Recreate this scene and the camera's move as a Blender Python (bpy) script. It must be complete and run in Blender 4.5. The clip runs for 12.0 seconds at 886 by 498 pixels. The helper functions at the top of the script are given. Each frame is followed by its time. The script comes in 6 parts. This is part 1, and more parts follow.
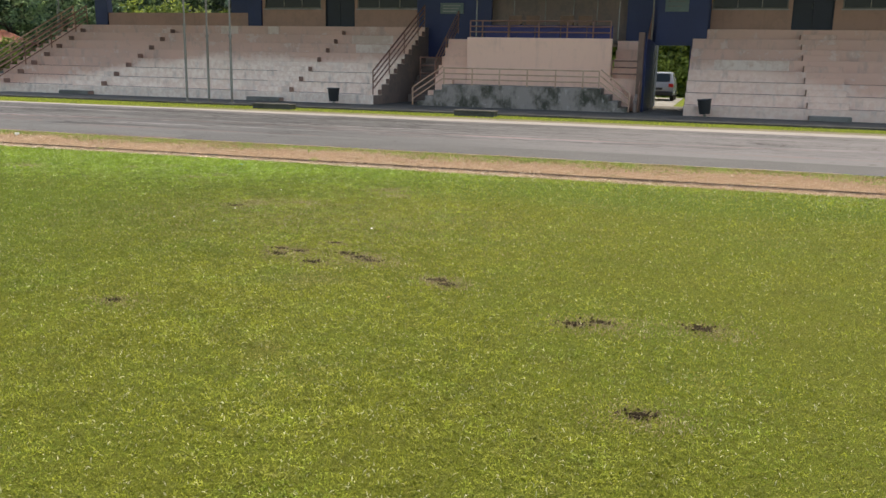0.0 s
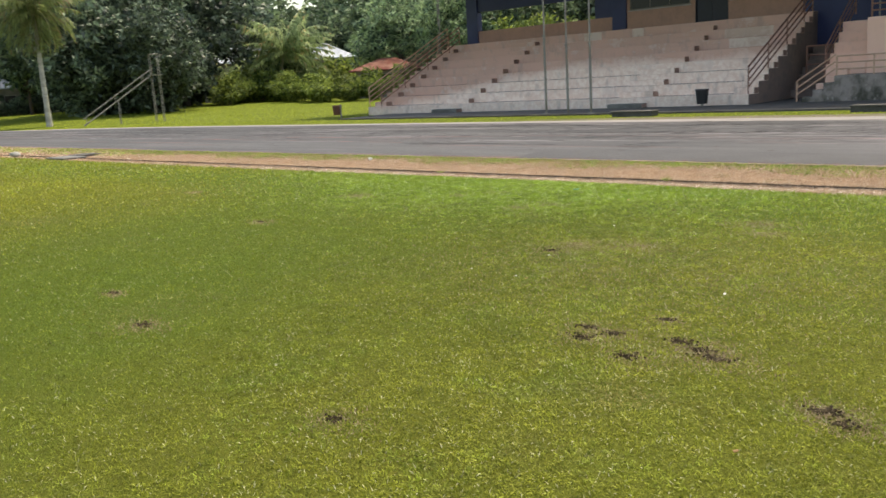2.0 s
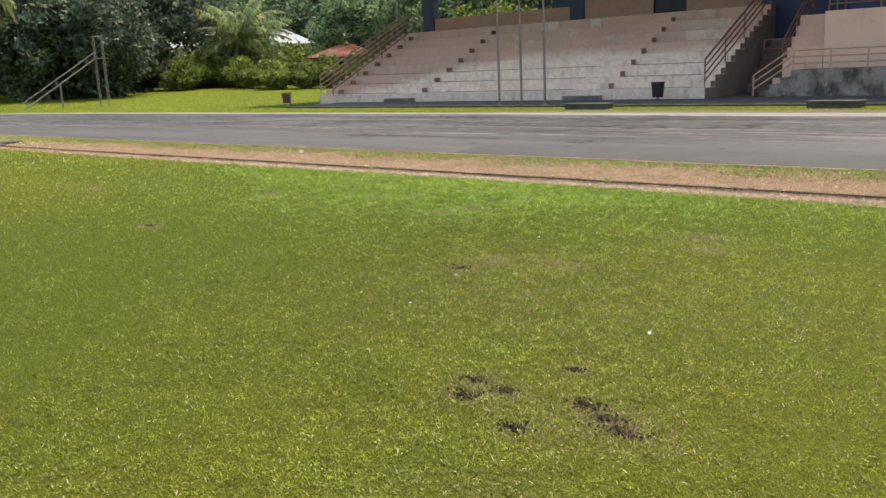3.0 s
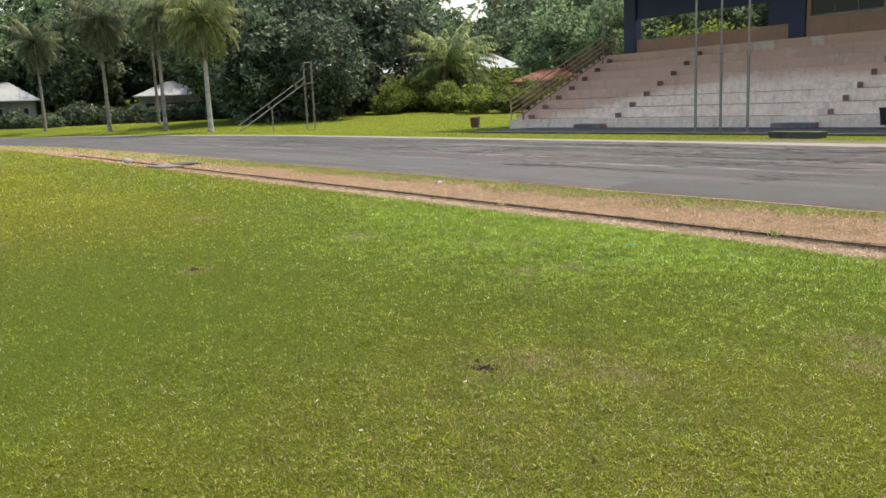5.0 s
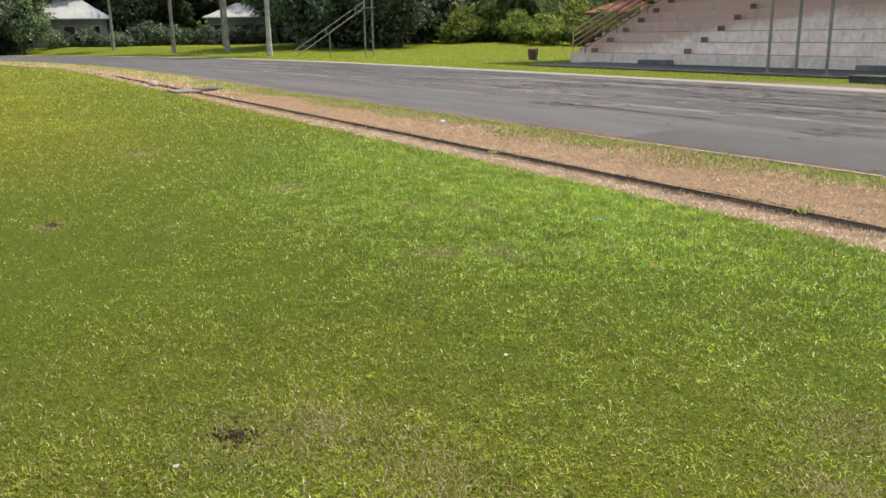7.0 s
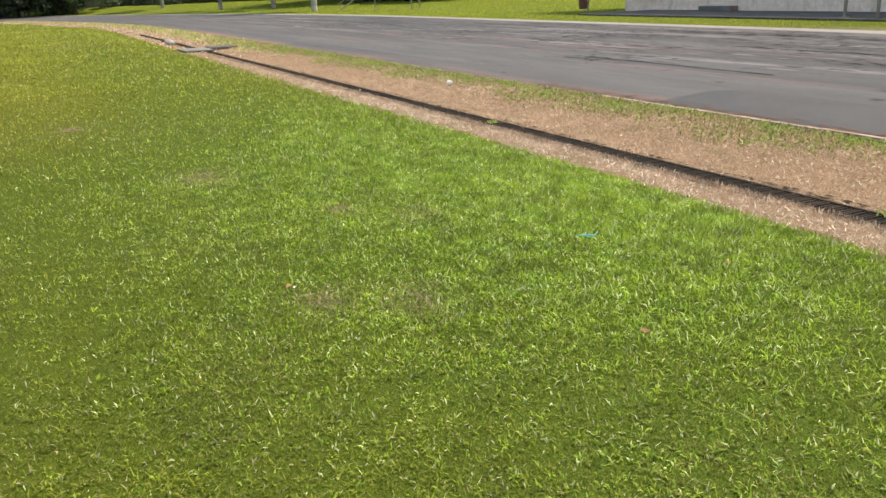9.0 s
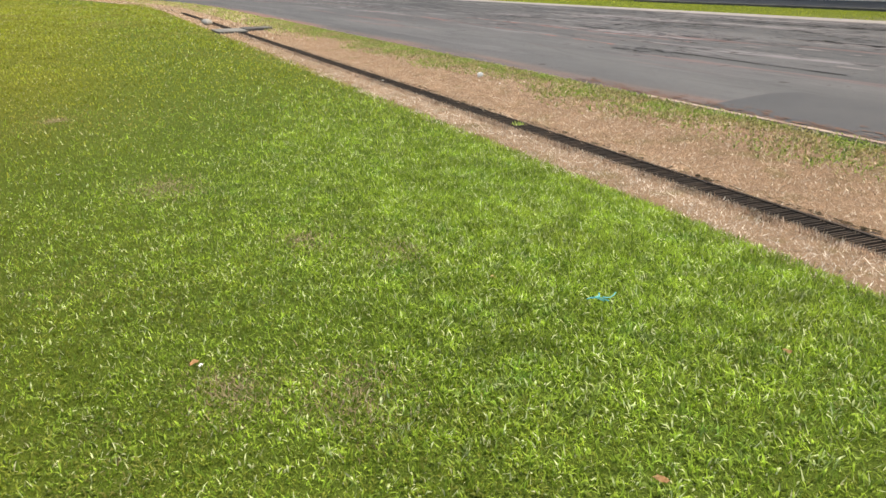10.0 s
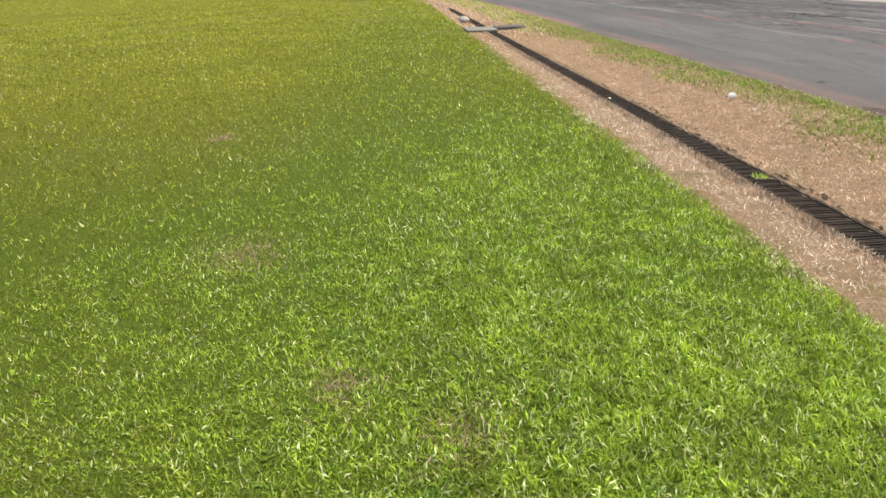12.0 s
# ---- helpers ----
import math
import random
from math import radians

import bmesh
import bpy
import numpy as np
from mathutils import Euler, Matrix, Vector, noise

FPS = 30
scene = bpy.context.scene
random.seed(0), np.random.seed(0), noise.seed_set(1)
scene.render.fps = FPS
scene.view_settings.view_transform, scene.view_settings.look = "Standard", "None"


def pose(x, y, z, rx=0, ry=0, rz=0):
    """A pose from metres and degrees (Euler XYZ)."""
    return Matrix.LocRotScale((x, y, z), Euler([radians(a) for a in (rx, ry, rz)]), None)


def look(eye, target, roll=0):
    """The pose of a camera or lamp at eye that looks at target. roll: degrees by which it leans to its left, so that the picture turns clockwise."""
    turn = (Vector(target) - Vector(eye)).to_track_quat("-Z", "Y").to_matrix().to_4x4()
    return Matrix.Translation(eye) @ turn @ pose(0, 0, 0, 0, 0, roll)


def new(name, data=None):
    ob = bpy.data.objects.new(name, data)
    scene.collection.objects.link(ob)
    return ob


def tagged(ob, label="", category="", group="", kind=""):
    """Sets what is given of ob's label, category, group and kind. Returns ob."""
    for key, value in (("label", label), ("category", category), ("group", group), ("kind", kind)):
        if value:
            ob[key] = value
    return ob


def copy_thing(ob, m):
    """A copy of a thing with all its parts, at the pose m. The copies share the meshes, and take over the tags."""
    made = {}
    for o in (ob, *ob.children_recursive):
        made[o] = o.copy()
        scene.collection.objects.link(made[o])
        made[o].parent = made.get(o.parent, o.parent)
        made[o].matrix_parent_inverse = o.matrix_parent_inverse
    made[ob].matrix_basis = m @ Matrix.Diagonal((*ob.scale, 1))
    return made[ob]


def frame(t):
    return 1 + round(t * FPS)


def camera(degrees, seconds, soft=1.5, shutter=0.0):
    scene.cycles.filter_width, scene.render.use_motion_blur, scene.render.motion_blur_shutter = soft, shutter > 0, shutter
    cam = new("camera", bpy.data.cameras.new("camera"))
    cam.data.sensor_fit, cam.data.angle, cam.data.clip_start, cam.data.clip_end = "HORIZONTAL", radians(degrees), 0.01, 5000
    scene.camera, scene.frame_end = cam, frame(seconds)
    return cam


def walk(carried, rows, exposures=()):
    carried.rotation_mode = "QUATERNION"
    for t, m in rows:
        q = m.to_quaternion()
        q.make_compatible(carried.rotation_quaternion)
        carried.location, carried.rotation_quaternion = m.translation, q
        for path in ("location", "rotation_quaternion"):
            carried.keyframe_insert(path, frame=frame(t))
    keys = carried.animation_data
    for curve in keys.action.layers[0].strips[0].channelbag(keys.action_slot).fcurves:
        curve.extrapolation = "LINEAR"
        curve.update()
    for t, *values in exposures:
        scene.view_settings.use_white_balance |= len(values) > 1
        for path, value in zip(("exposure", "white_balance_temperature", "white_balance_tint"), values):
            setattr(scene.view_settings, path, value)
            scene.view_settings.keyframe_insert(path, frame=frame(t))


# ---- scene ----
cam = camera(55.8, 12.0, soft=1.5, shutter=0.08)
PATH = [
    (0, (0.382, -0.245, 1.544), (-0.198, 1.622, 1.124), 1.3),
    (0.2, (0.365, -0.047, 1.536), (-0.181, 1.831, 1.116), 1.2),
    (0.5, (0.339, 0.25, 1.523), (-0.422, 2.049, 1.092), -0.1),
    (0.6, (0.304, 0.329, 1.528), (-0.576, 2.068, 1.08), -1.0),
    (0.8, (0.235, 0.527, 1.534), (-0.764, 2.191, 1.052), -1.5),
    (1, (0.166, 0.725, 1.54), (-0.852, 2.387, 1.09), -2.1),
    (1.2, (0.06, 0.933, 1.547), (-0.958, 2.606, 1.14), -2.0),
    (1.5, (-0.098, 1.245, 1.557), (-1.129, 2.91, 1.148), -2.0),
    (1.8, (-0.219, 1.595, 1.552), (-1.372, 3.18, 1.152), -2.5),
    (2, (-0.3, 1.829, 1.549), (-1.632, 3.268, 1.156), -3.4),
    (2.2, (-0.382, 2.065, 1.533), (-1.776, 3.443, 1.135), -3.9),
    (2.5, (-0.505, 2.42, 1.51), (-1.851, 3.841, 1.1), -3.4),
    (2.7, (-0.547, 2.647, 1.516), (-1.771, 4.168, 1.083), -2.3),
    (3, (-0.61, 2.987, 1.526), (-1.874, 4.479, 1.103), -2.5),
    (3.2, (-0.651, 3.181, 1.537), (-2.091, 4.511, 1.141), -3.6),
    (3.5, (-0.713, 3.472, 1.553), (-2.268, 4.684, 1.22), -3.9),
    (3.7, (-0.775, 3.692, 1.534), (-2.337, 4.896, 1.199), -3.4),
    (5.5, (-1.236, 5.719, 1.434), (-2.908, 6.755, 1.073), -1.4),
    (5.8, (-1.344, 6.032, 1.411), (-3.114, 6.862, 0.991), -1.3),
    (6, (-1.416, 6.241, 1.396), (-3.19, 7.058, 0.968), -1.8),
    (6.2, (-1.508, 6.43, 1.39), (-3.26, 7.28, 0.936), -1.9),
    (6.5, (-1.645, 6.714, 1.382), (-3.311, 7.715, 0.911), -0.5),
    (8.3, (-2.599, 8.283, 1.298), (-4.324, 9.1, 0.701), -2.4),
    (8.5, (-2.762, 8.428, 1.264), (-4.484, 9.252, 0.666), -2.3),
    (8.8, (-2.998, 8.648, 1.259), (-4.723, 9.47, 0.666), -2.2),
    (9, (-3.156, 8.795, 1.256), (-4.878, 9.618, 0.659), -2.2),
    (9.2, (-3.297, 8.951, 1.258), (-5.027, 9.758, 0.66), -1.7),
    (9.5, (-3.509, 9.186, 1.26), (-5.267, 9.914, 0.644), -1.8),
    (9.8, (-3.763, 9.379, 1.252), (-5.515, 10.101, 0.613), -1.6),
    (10, (-3.932, 9.508, 1.247), (-5.691, 10.22, 0.616), -1.3),
    (10.2, (-4.094, 9.637, 1.247), (-5.87, 10.309, 0.62), -1.5),
    (10.5, (-4.338, 9.83, 1.248), (-6.171, 10.329, 0.624), -2.5),
    (10.8, (-4.556, 9.985, 1.231), (-6.419, 10.357, 0.603), -2.7),
    (11, (-4.702, 10.089, 1.219), (-6.563, 10.446, 0.58), -2.2),
    (11.2, (-4.828, 10.174, 1.224), (-6.686, 10.485, 0.553), -1.9),
    (11.5, (-5.016, 10.301, 1.232), (-6.865, 10.582, 0.522), -1.6),
    (11.8, (-5.222, 10.46, 1.259), (-7.09, 10.638, 0.568), -1.8),
    (12, (-5.359, 10.566, 1.277), (-7.255, 10.668, 0.648), -2.1),
]
walk(cam, [(t, look(eye, target, roll)) for t, eye, target, roll in PATH], exposures=[(0.0, 0.36, 7600, 9), (12.0, 0.36, 7600, 9)])

# ---- world and sun ----
SUN_AZ, SUN_EL = radians(85), radians(64)   # direction towards the sun, from +x anticlockwise
world = bpy.data.worlds.new("sky")
scene.world = world
world.use_nodes = True
wn = world.node_tree.nodes
sky = wn.new("ShaderNodeTexSky")
sky.sky_type = "NISHITA"
sky.sun_disc = False
sky.sun_elevation = SUN_EL
sky.sun_rotation = radians(90) - SUN_AZ
sky.air_density, sky.dust_density, sky.ozone_density = 1.2, 2.5, 1.0
world.node_tree.links.new(sky.outputs[0], wn["Background"].inputs[0])
wn["Background"].inputs[1].default_value = 0.23
sun = new("sun", bpy.data.lights.new("sun", "SUN"))
sun.data.energy, sun.data.angle, sun.data.color = 3.7, radians(0.6), (1.0, 0.94, 0.82)
sdir = Vector((math.cos(SUN_AZ) * math.cos(SUN_EL), math.sin(SUN_AZ) * math.cos(SUN_EL), math.sin(SUN_EL)))
sun.matrix_world = look(sdir * 60, (0, 0, 0))


# ---- materials ----
def nodes_of(name):
    m = bpy.data.materials.new(name)
    m.use_nodes = True
    nt = m.node_tree
    return m, nt, nt.nodes, nt.links, nt.nodes["Principled BSDF"]


def add_noise(nt, vec, scale, detail=4.0, rough=0.6, stretch=None):
    n = nt.nodes.new("ShaderNodeTexNoise")
    n.inputs["Scale"].default_value = scale
    n.inputs["Detail"].default_value = detail
    n.inputs["Roughness"].default_value = rough
    if stretch:
        mp = nt.nodes.new("ShaderNodeMapping")
        mp.inputs["Scale"].default_value = stretch
        nt.links.new(vec, mp.inputs["Vector"])
        vec = mp.outputs[0]
    nt.links.new(vec, n.inputs["Vector"])
    return n.outputs["Fac"]


def ramp(nt, fac, lo, hi):
    r = nt.nodes.new("ShaderNodeMapRange")
    r.interpolation_type = "SMOOTHSTEP"
    r.inputs["From Min"].default_value, r.inputs["From Max"].default_value = lo, hi
    nt.links.new(fac, r.inputs["Value"])
    return r.outputs[0]


def calc(nt, op, a, b=None):
    n = nt.nodes.new("ShaderNodeMath")
    n.operation = op
    for i, v in enumerate((a, b)):
        if v is None:
            continue
        if isinstance(v, (int, float)):
            n.inputs[i].default_value = v
        else:
            nt.links.new(v, n.inputs[i])
    return n.outputs[0]


def blend(nt, fac, a, b):
    n = nt.nodes.new("ShaderNodeMix")
    n.data_type = "RGBA"
    for sock, v in ((n.inputs[0], fac), (n.inputs[6], a), (n.inputs[7], b)):
        if isinstance(v, (int, float)):
            sock.default_value = v
        elif isinstance(v, tuple):
            sock.default_value = (*v, 1.0)
        else:
            nt.links.new(v, sock)
    return n.outputs[2]


def bump(nt, bsdf, height, strength, distance=0.02):
    b = nt.nodes.new("ShaderNodeBump")
    b.inputs["Strength"].default_value, b.inputs["Distance"].default_value = strength, distance
    nt.links.new(height, b.inputs["Height"])
    nt.links.new(b.outputs[0], bsdf.inputs["Normal"])


def place_of(nt):
    return nt.nodes.new("ShaderNodeNewGeometry").outputs["Position"]


def surface(name, base, second, third=None, big=0.6, fine=12.0, rough=0.7, metal=0.0, bumps=0.3, depth=0.01, spec=0.5, stretch=None, lo=0.4, hi=0.65):
    """Two tones mixed at a large scale, a third in fine flecks, with a fine relief."""
    m, nt, nodes, links, bsdf = nodes_of(name)
    pos = place_of(nt)
    col = blend(nt, ramp(nt, add_noise(nt, pos, big, 5.0, 0.65, stretch), lo, hi), base, second)
    f = add_noise(nt, pos, fine, 6.0, 0.7, stretch)
    if third:
        col = blend(nt, ramp(nt, f, 0.55, 0.72), col, third)
    links.new(col, bsdf.inputs["Base Color"])
    bsdf.inputs["Roughness"].default_value = rough
    bsdf.inputs["Metallic"].default_value = metal
    bsdf.inputs["Specular IOR Level"].default_value = spec
    bump(nt, bsdf, f, bumps, depth)
    return m


def leafy(name, dark, light, dry=None, shine=0.4, through_light=0.35, patch=0.5, island=True, dryness=0.9, patches=None, tints=(), vigour=(), spec=0.5, range_=0.5, tone_x=None):
    """Leaves or blades: one tone for each leaf, patches over the plant, light shining through."""
    m, nt, nodes, links, bsdf = nodes_of(name)
    geo = nodes.new("ShaderNodeNewGeometry")
    rnd = geo.outputs["Random Per Island"]
    pos = geo.outputs["Position"]
    info = nodes.new("ShaderNodeObjectInfo").outputs["Random"]
    mixf = calc(nt, "ADD", calc(nt, "MULTIPLY", rnd, 0.65), calc(nt, "MULTIPLY", add_noise(nt, pos, patch, 3.0), 0.5))
    col = blend(nt, ramp(nt, mixf, 0.2, 0.9), dark, light)
    for tint, scale, lo, hi, amount in tints:
        col = blend(nt, calc(nt, "MULTIPLY", ramp(nt, add_noise(nt, pos, scale, 4.0, 0.65), lo, hi), amount), col, blend(nt, ramp(nt, rnd, 0.0, 1.0), tuple(0.35 * c for c in tint), tint))
    if patches:
        col = blend(nt, ramp(nt, add_noise(nt, pos, patches[1], 4.0), patches[2], patches[3]), col, blend(nt, 0.75, col, patches[0]))
    if dry:
        col = blend(nt, calc(nt, "GREATER_THAN", calc(nt, "FRACT", calc(nt, "MULTIPLY", rnd, 7.13)), dryness), col, dry)
    hsv = nodes.new("ShaderNodeHueSaturation")
    links.new(col, hsv.inputs["Color"])
    value = calc(nt, "ADD", calc(nt, "MULTIPLY", info, range_), 1.0 - 0.5 * range_)
    for scale, lo, hi in vigour:
        value = calc(nt, "MULTIPLY", value, calc(nt, "ADD", lo, calc(nt, "MULTIPLY", ramp(nt, add_noise(nt, pos, scale, 3.0, 0.6), 0.32, 0.68), hi - lo)))
    if tone_x:
        # the blades turn greener and darker towards the middle of the field
        side = nodes.new("ShaderNodeSeparateXYZ")
        links.new(pos, side.inputs[0])
        value = calc(nt, "MULTIPLY", value, calc(nt, "ADD", tone_x[2], calc(nt, "MULTIPLY", ramp(nt, side.outputs[0], tone_x[0], tone_x[1]), 1.0 - tone_x[2])))
        links.new(calc(nt, "SUBTRACT", 0.512, calc(nt, "MULTIPLY", ramp(nt, side.outputs[0], tone_x[0], tone_x[1]), 0.012)), hsv.inputs["Hue"])
    links.new(value, hsv.inputs["Value"])
    col = hsv.outputs[0]
    links.new(col, bsdf.inputs["Base Color"])
    bsdf.inputs["Roughness"].default_value = 1.0 - shine
    bsdf.inputs["Specular IOR Level"].default_value = spec
    tr = nodes.new("ShaderNodeBsdfTranslucent")
    links.new(col, tr.inputs["Color"])
    mx = nodes.new("ShaderNodeMixShader")
    mx.inputs[0].default_value = through_light
    links.new(bsdf.outputs[0], mx.inputs[1])
    links.new(tr.outputs[0], mx.inputs[2])
    links.new(mx.outputs[0], nodes["Material Output"].inputs["Surface"])
    return m


BEND_X, BEND_R = -38.0, 110.0      # where the running track starts to bend, and its radius


def bent(x, y):
    """y of a line that runs along the straight at y and then follows the bend."""
    return y - max(0.0, BEND_X - x) ** 2 / (2 * BEND_R)


SWALE = 0.06                       # how far the lawn sinks towards the drain


def dip(x, y):
    """Height of the shallow swale that the drain lies in."""
    v = np.asarray(y, float) + np.maximum(0.0, BEND_X - np.asarray(x, float)) ** 2 / (2 * BEND_R)
    a, b = np.clip((v - 11.0) / 1.6, 0, 1), np.clip((v - 13.2) / 1.2, 0, 1)
    return -SWALE * (a * a * (3 - 2 * a)) * (1 - b * b * (3 - 2 * b))


def lane_y(nt, pos):
    """Shader: the distance across the field as if the track never bent."""
    sep = nt.nodes.new("ShaderNodeSeparateXYZ")
    nt.links.new(pos, sep.inputs[0])
    d = calc(nt, "MAXIMUM", calc(nt, "SUBTRACT", BEND_X, sep.outputs[0]), 0.0)
    return calc(nt, "ADD", sep.outputs[1], calc(nt, "DIVIDE", calc(nt, "MULTIPLY", d, d), 2 * BEND_R))


def band(nt, v, a, b, soft):
    return calc(nt, "MULTIPLY", ramp(nt, v, a - soft, a + soft), calc(nt, "SUBTRACT", 1.0, ramp(nt, v, b - soft, b + soft)))


def ground_material():
    m, nt, nodes, links, bsdf = nodes_of("lawn_soil")
    pos = place_of(nt)
    y = lane_y(nt, pos)
    n1 = add_noise(nt, pos, 0.35, 5.0, 0.6)
    n2 = add_noise(nt, pos, 2.3, 5.0, 0.7)
    n3 = add_noise(nt, pos, 26.0, 5.0, 0.75)
    n4 = add_noise(nt, pos, 90.0, 3.0, 0.7)
    pits = add_noise(nt, pos, 150.0, 2.0, 0.7)
    green = blend(nt, ramp(nt, n1, 0.35, 0.65), (0.160, 0.168, 0.018), (0.110, 0.160, 0.015))
    green = blend(nt, ramp(nt, n2, 0.45, 0.75), green, (0.142, 0.137, 0.024))
    green = blend(nt, ramp(nt, n3, 0.42, 0.58), green, (0.098, 0.112, 0.012))
    green = blend(nt, calc(nt, "MULTIPLY", ramp(nt, n4, 0.52, 0.68), 0.8), green, (0.24, 0.24, 0.06))
    # fine dark pits: shade between the blades put into the ground colour
    green = blend(nt, calc(nt, "MULTIPLY", ramp(nt, pits, 0.50, 0.62), 0.75), green, (0.032, 0.040, 0.008))
    sep = nodes.new("ShaderNodeSeparateXYZ")
    links.new(pos, sep.inputs[0])
    green = blend(nt, calc(nt, "MULTIPLY", band(nt, sep.outputs[0], -11.0, -5.0, 1.8), 0.62), green, (0.068, 0.114, 0.010))
    green = blend(nt, calc(nt, "MULTIPLY", ramp(nt, sep.outputs[0], -10.0, -16.0), 0.45), green, (0.160, 0.170, 0.017))
    lush = blend(nt, ramp(nt, n3, 0.4, 0.7), (0.078, 0.124, 0.014), (0.104, 0.158, 0.021))
    lush = blend(nt, calc(nt, "MULTIPLY", ramp(nt, n4, 0.52, 0.68), 0.8), lush, (0.18, 0.25, 0.045))
    lush = blend(nt, calc(nt, "MULTIPLY", ramp(nt, pits, 0.50, 0.62), 0.75), lush, (0.020, 0.036, 0.006))
    wob = calc(nt, "ADD", y, calc(nt, "MULTIPLY", calc(nt, "SUBTRACT", n2, 0.5), 0.9))
    col = blend(nt, calc(nt, "MULTIPLY", band(nt, wob, 9.6, 12.6, 0.9), 0.75), green, lush)
    # the grass outside the track is coloured brighter
    outer = blend(nt, ramp(nt, n3, 0.4, 0.7), (0.138, 0.172, 0.020), (0.098, 0.13, 0.018))
    col = blend(nt, ramp(nt, y, 25.3, 25.7), col, outer)
    # trodden dust between the track and the verge, in front of the stand
    dust = calc(nt, "MULTIPLY", band(nt, wob, 25.3, 26.7, 0.25), calc(nt, "MULTIPLY", ramp(nt, sep.outputs[0], -22.0, -12.0), 0.85))
    col = blend(nt, dust, col, blend(nt, ramp(nt, n3, 0.4, 0.7), (0.24, 0.205, 0.165), (0.17, 0.145, 0.115)))
    straw = blend(nt, ramp(nt, n3, 0.35, 0.7), (0.335, 0.220, 0.138), (0.225, 0.146, 0.092))
    straw = blend(nt, ramp(nt, n4, 0.5, 0.75), straw, (0.42, 0.335, 0.25))
    straw = blend(nt, calc(nt, "MULTIPLY", ramp(nt, n2, 0.52, 0.66), 0.5), straw, (0.13, 0.125, 0.035))
    wob2 = calc(nt, "ADD", y, calc(nt, "MULTIPLY", calc(nt, "SUBTRACT", n2, 0.5), 0.35))
    col = blend(nt, band(nt, wob2, 12.34, 14.5, 0.12), col, straw)
    # near-black strip: the darkness inside the drain is put into the ground colour
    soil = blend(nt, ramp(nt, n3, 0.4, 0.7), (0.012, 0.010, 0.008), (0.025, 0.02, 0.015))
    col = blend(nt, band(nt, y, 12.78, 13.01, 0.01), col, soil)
    links.new(col, bsdf.inputs["Base Color"])
    bsdf.inputs["Roughness"].default_value = 0.95
    bsdf.inputs["Specular IOR Level"].default_value = 0.1
    bump(nt, bsdf, calc(nt, "ADD", n3, n4), 0.8, 0.04)
    return m


def asphalt_material():
    m, nt, nodes, links, bsdf = nodes_of("worn_asphalt")
    pos = place_of(nt)
    sep = nodes.new("ShaderNodeSeparateXYZ")
    links.new(pos, sep.inputs[0])
    y = lane_y(nt, pos)
    along = nodes.new("ShaderNodeCombineXYZ")
    links.new(sep.outputs[0], along.inputs[0])
    links.new(y, along.inputs[1])
    run = along.outputs[0]
    streak = add_noise(nt, run, 1.0, 6.0, 0.65, (0.07, 0.6, 1.0))
    streak2 = add_noise(nt, run, 1.0, 7.0, 0.78, (0.22, 1.4, 1.0))
    worn = add_noise(nt, run, 1.0, 6.0, 0.7, (0.10, 1.1, 1.0))
    grit = add_noise(nt, pos, 70.0, 4.0, 0.8)
    rough_zone = band(nt, calc(nt, "ADD", y, calc(nt, "MULTIPLY", calc(nt, "SUBTRACT", streak, 0.5), 2.5)), 18.0, 24.4, 0.5)
    rough_zone = calc(nt, "MULTIPLY", rough_zone, calc(nt, "SUBTRACT", 1.0, calc(nt, "MULTIPLY", ramp(nt, sep.outputs[0], -5.0, 3.0), 0.5)))
    col = blend(nt, ramp(nt, streak, 0.35, 0.65), (0.066, 0.068, 0.072), (0.098, 0.098, 0.102))
    col = blend(nt, calc(nt, "MULTIPLY", ramp(nt, sep.outputs[0], -9.0, 1.0), 0.6), col, (0.155, 0.147, 0.155))
    # worn-off binder, pale and pinkish
    col = blend(nt, calc(nt, "MULTIPLY", ramp(nt, worn, 0.54, 0.60), calc(nt, "ADD", 0.15, calc(nt, "MULTIPLY", rough_zone, 0.45))), col, (0.205, 0.188, 0.200))
    # open, broken-up surface
    col = blend(nt, calc(nt, "MULTIPLY", ramp(nt, streak2, 0.50, 0.56), calc(nt, "ADD", 0.06, calc(nt, "MULTIPLY", rough_zone, 0.22))), col, (0.030, 0.031, 0.035))
    chips = add_noise(nt, run, 1.0, 5.0, 0.75, (1.8, 7.0, 1.0))
    col = blend(nt, calc(nt, "MULTIPLY", ramp(nt, chips, 0.575, 0.60), calc(nt, "ADD", 0.12, calc(nt, "MULTIPLY", rough_zone, 0.55))), col, (0.016, 0.016, 0.018))
    # long cracks
    for f, w in ((0.55, 0.006), (0.95, 0.005)):
        n = add_noise(nt, run, 1.0, 3.0, 0.6, (0.05, f, 1.0))
        line = calc(nt, "SUBTRACT", 1.0, ramp(nt, calc(nt, "ABSOLUTE", calc(nt, "SUBTRACT", n, 0.5)), w * 0.4, w))
        col = blend(nt, calc(nt, "MULTIPLY", line, calc(nt, "ADD", 0.2, calc(nt, "MULTIPLY", rough_zone, 0.6))), col, (0.018, 0.018, 0.02))
    red = calc(nt, "MULTIPLY", ramp(nt, add_noise(nt, run, 1.0, 5.0, 0.6, (0.10, 2.2, 1.0)), 0.57, 0.64), calc(nt, "MULTIPLY", band(nt, y, 16.2, 20.5, 0.6), 0.35))
    col = blend(nt, red, col, (0.21, 0.10, 0.09))
    edge = calc(nt, "MULTIPLY", band(nt, calc(nt, "ADD", y, calc(nt, "MULTIPLY", ramp(nt, sep.outputs[0], -18.0, -8.0), 0.45)), 24.75, 26.2, 0.18), 0.85)
    col = blend(nt, edge, col, (0.30, 0.275, 0.26))
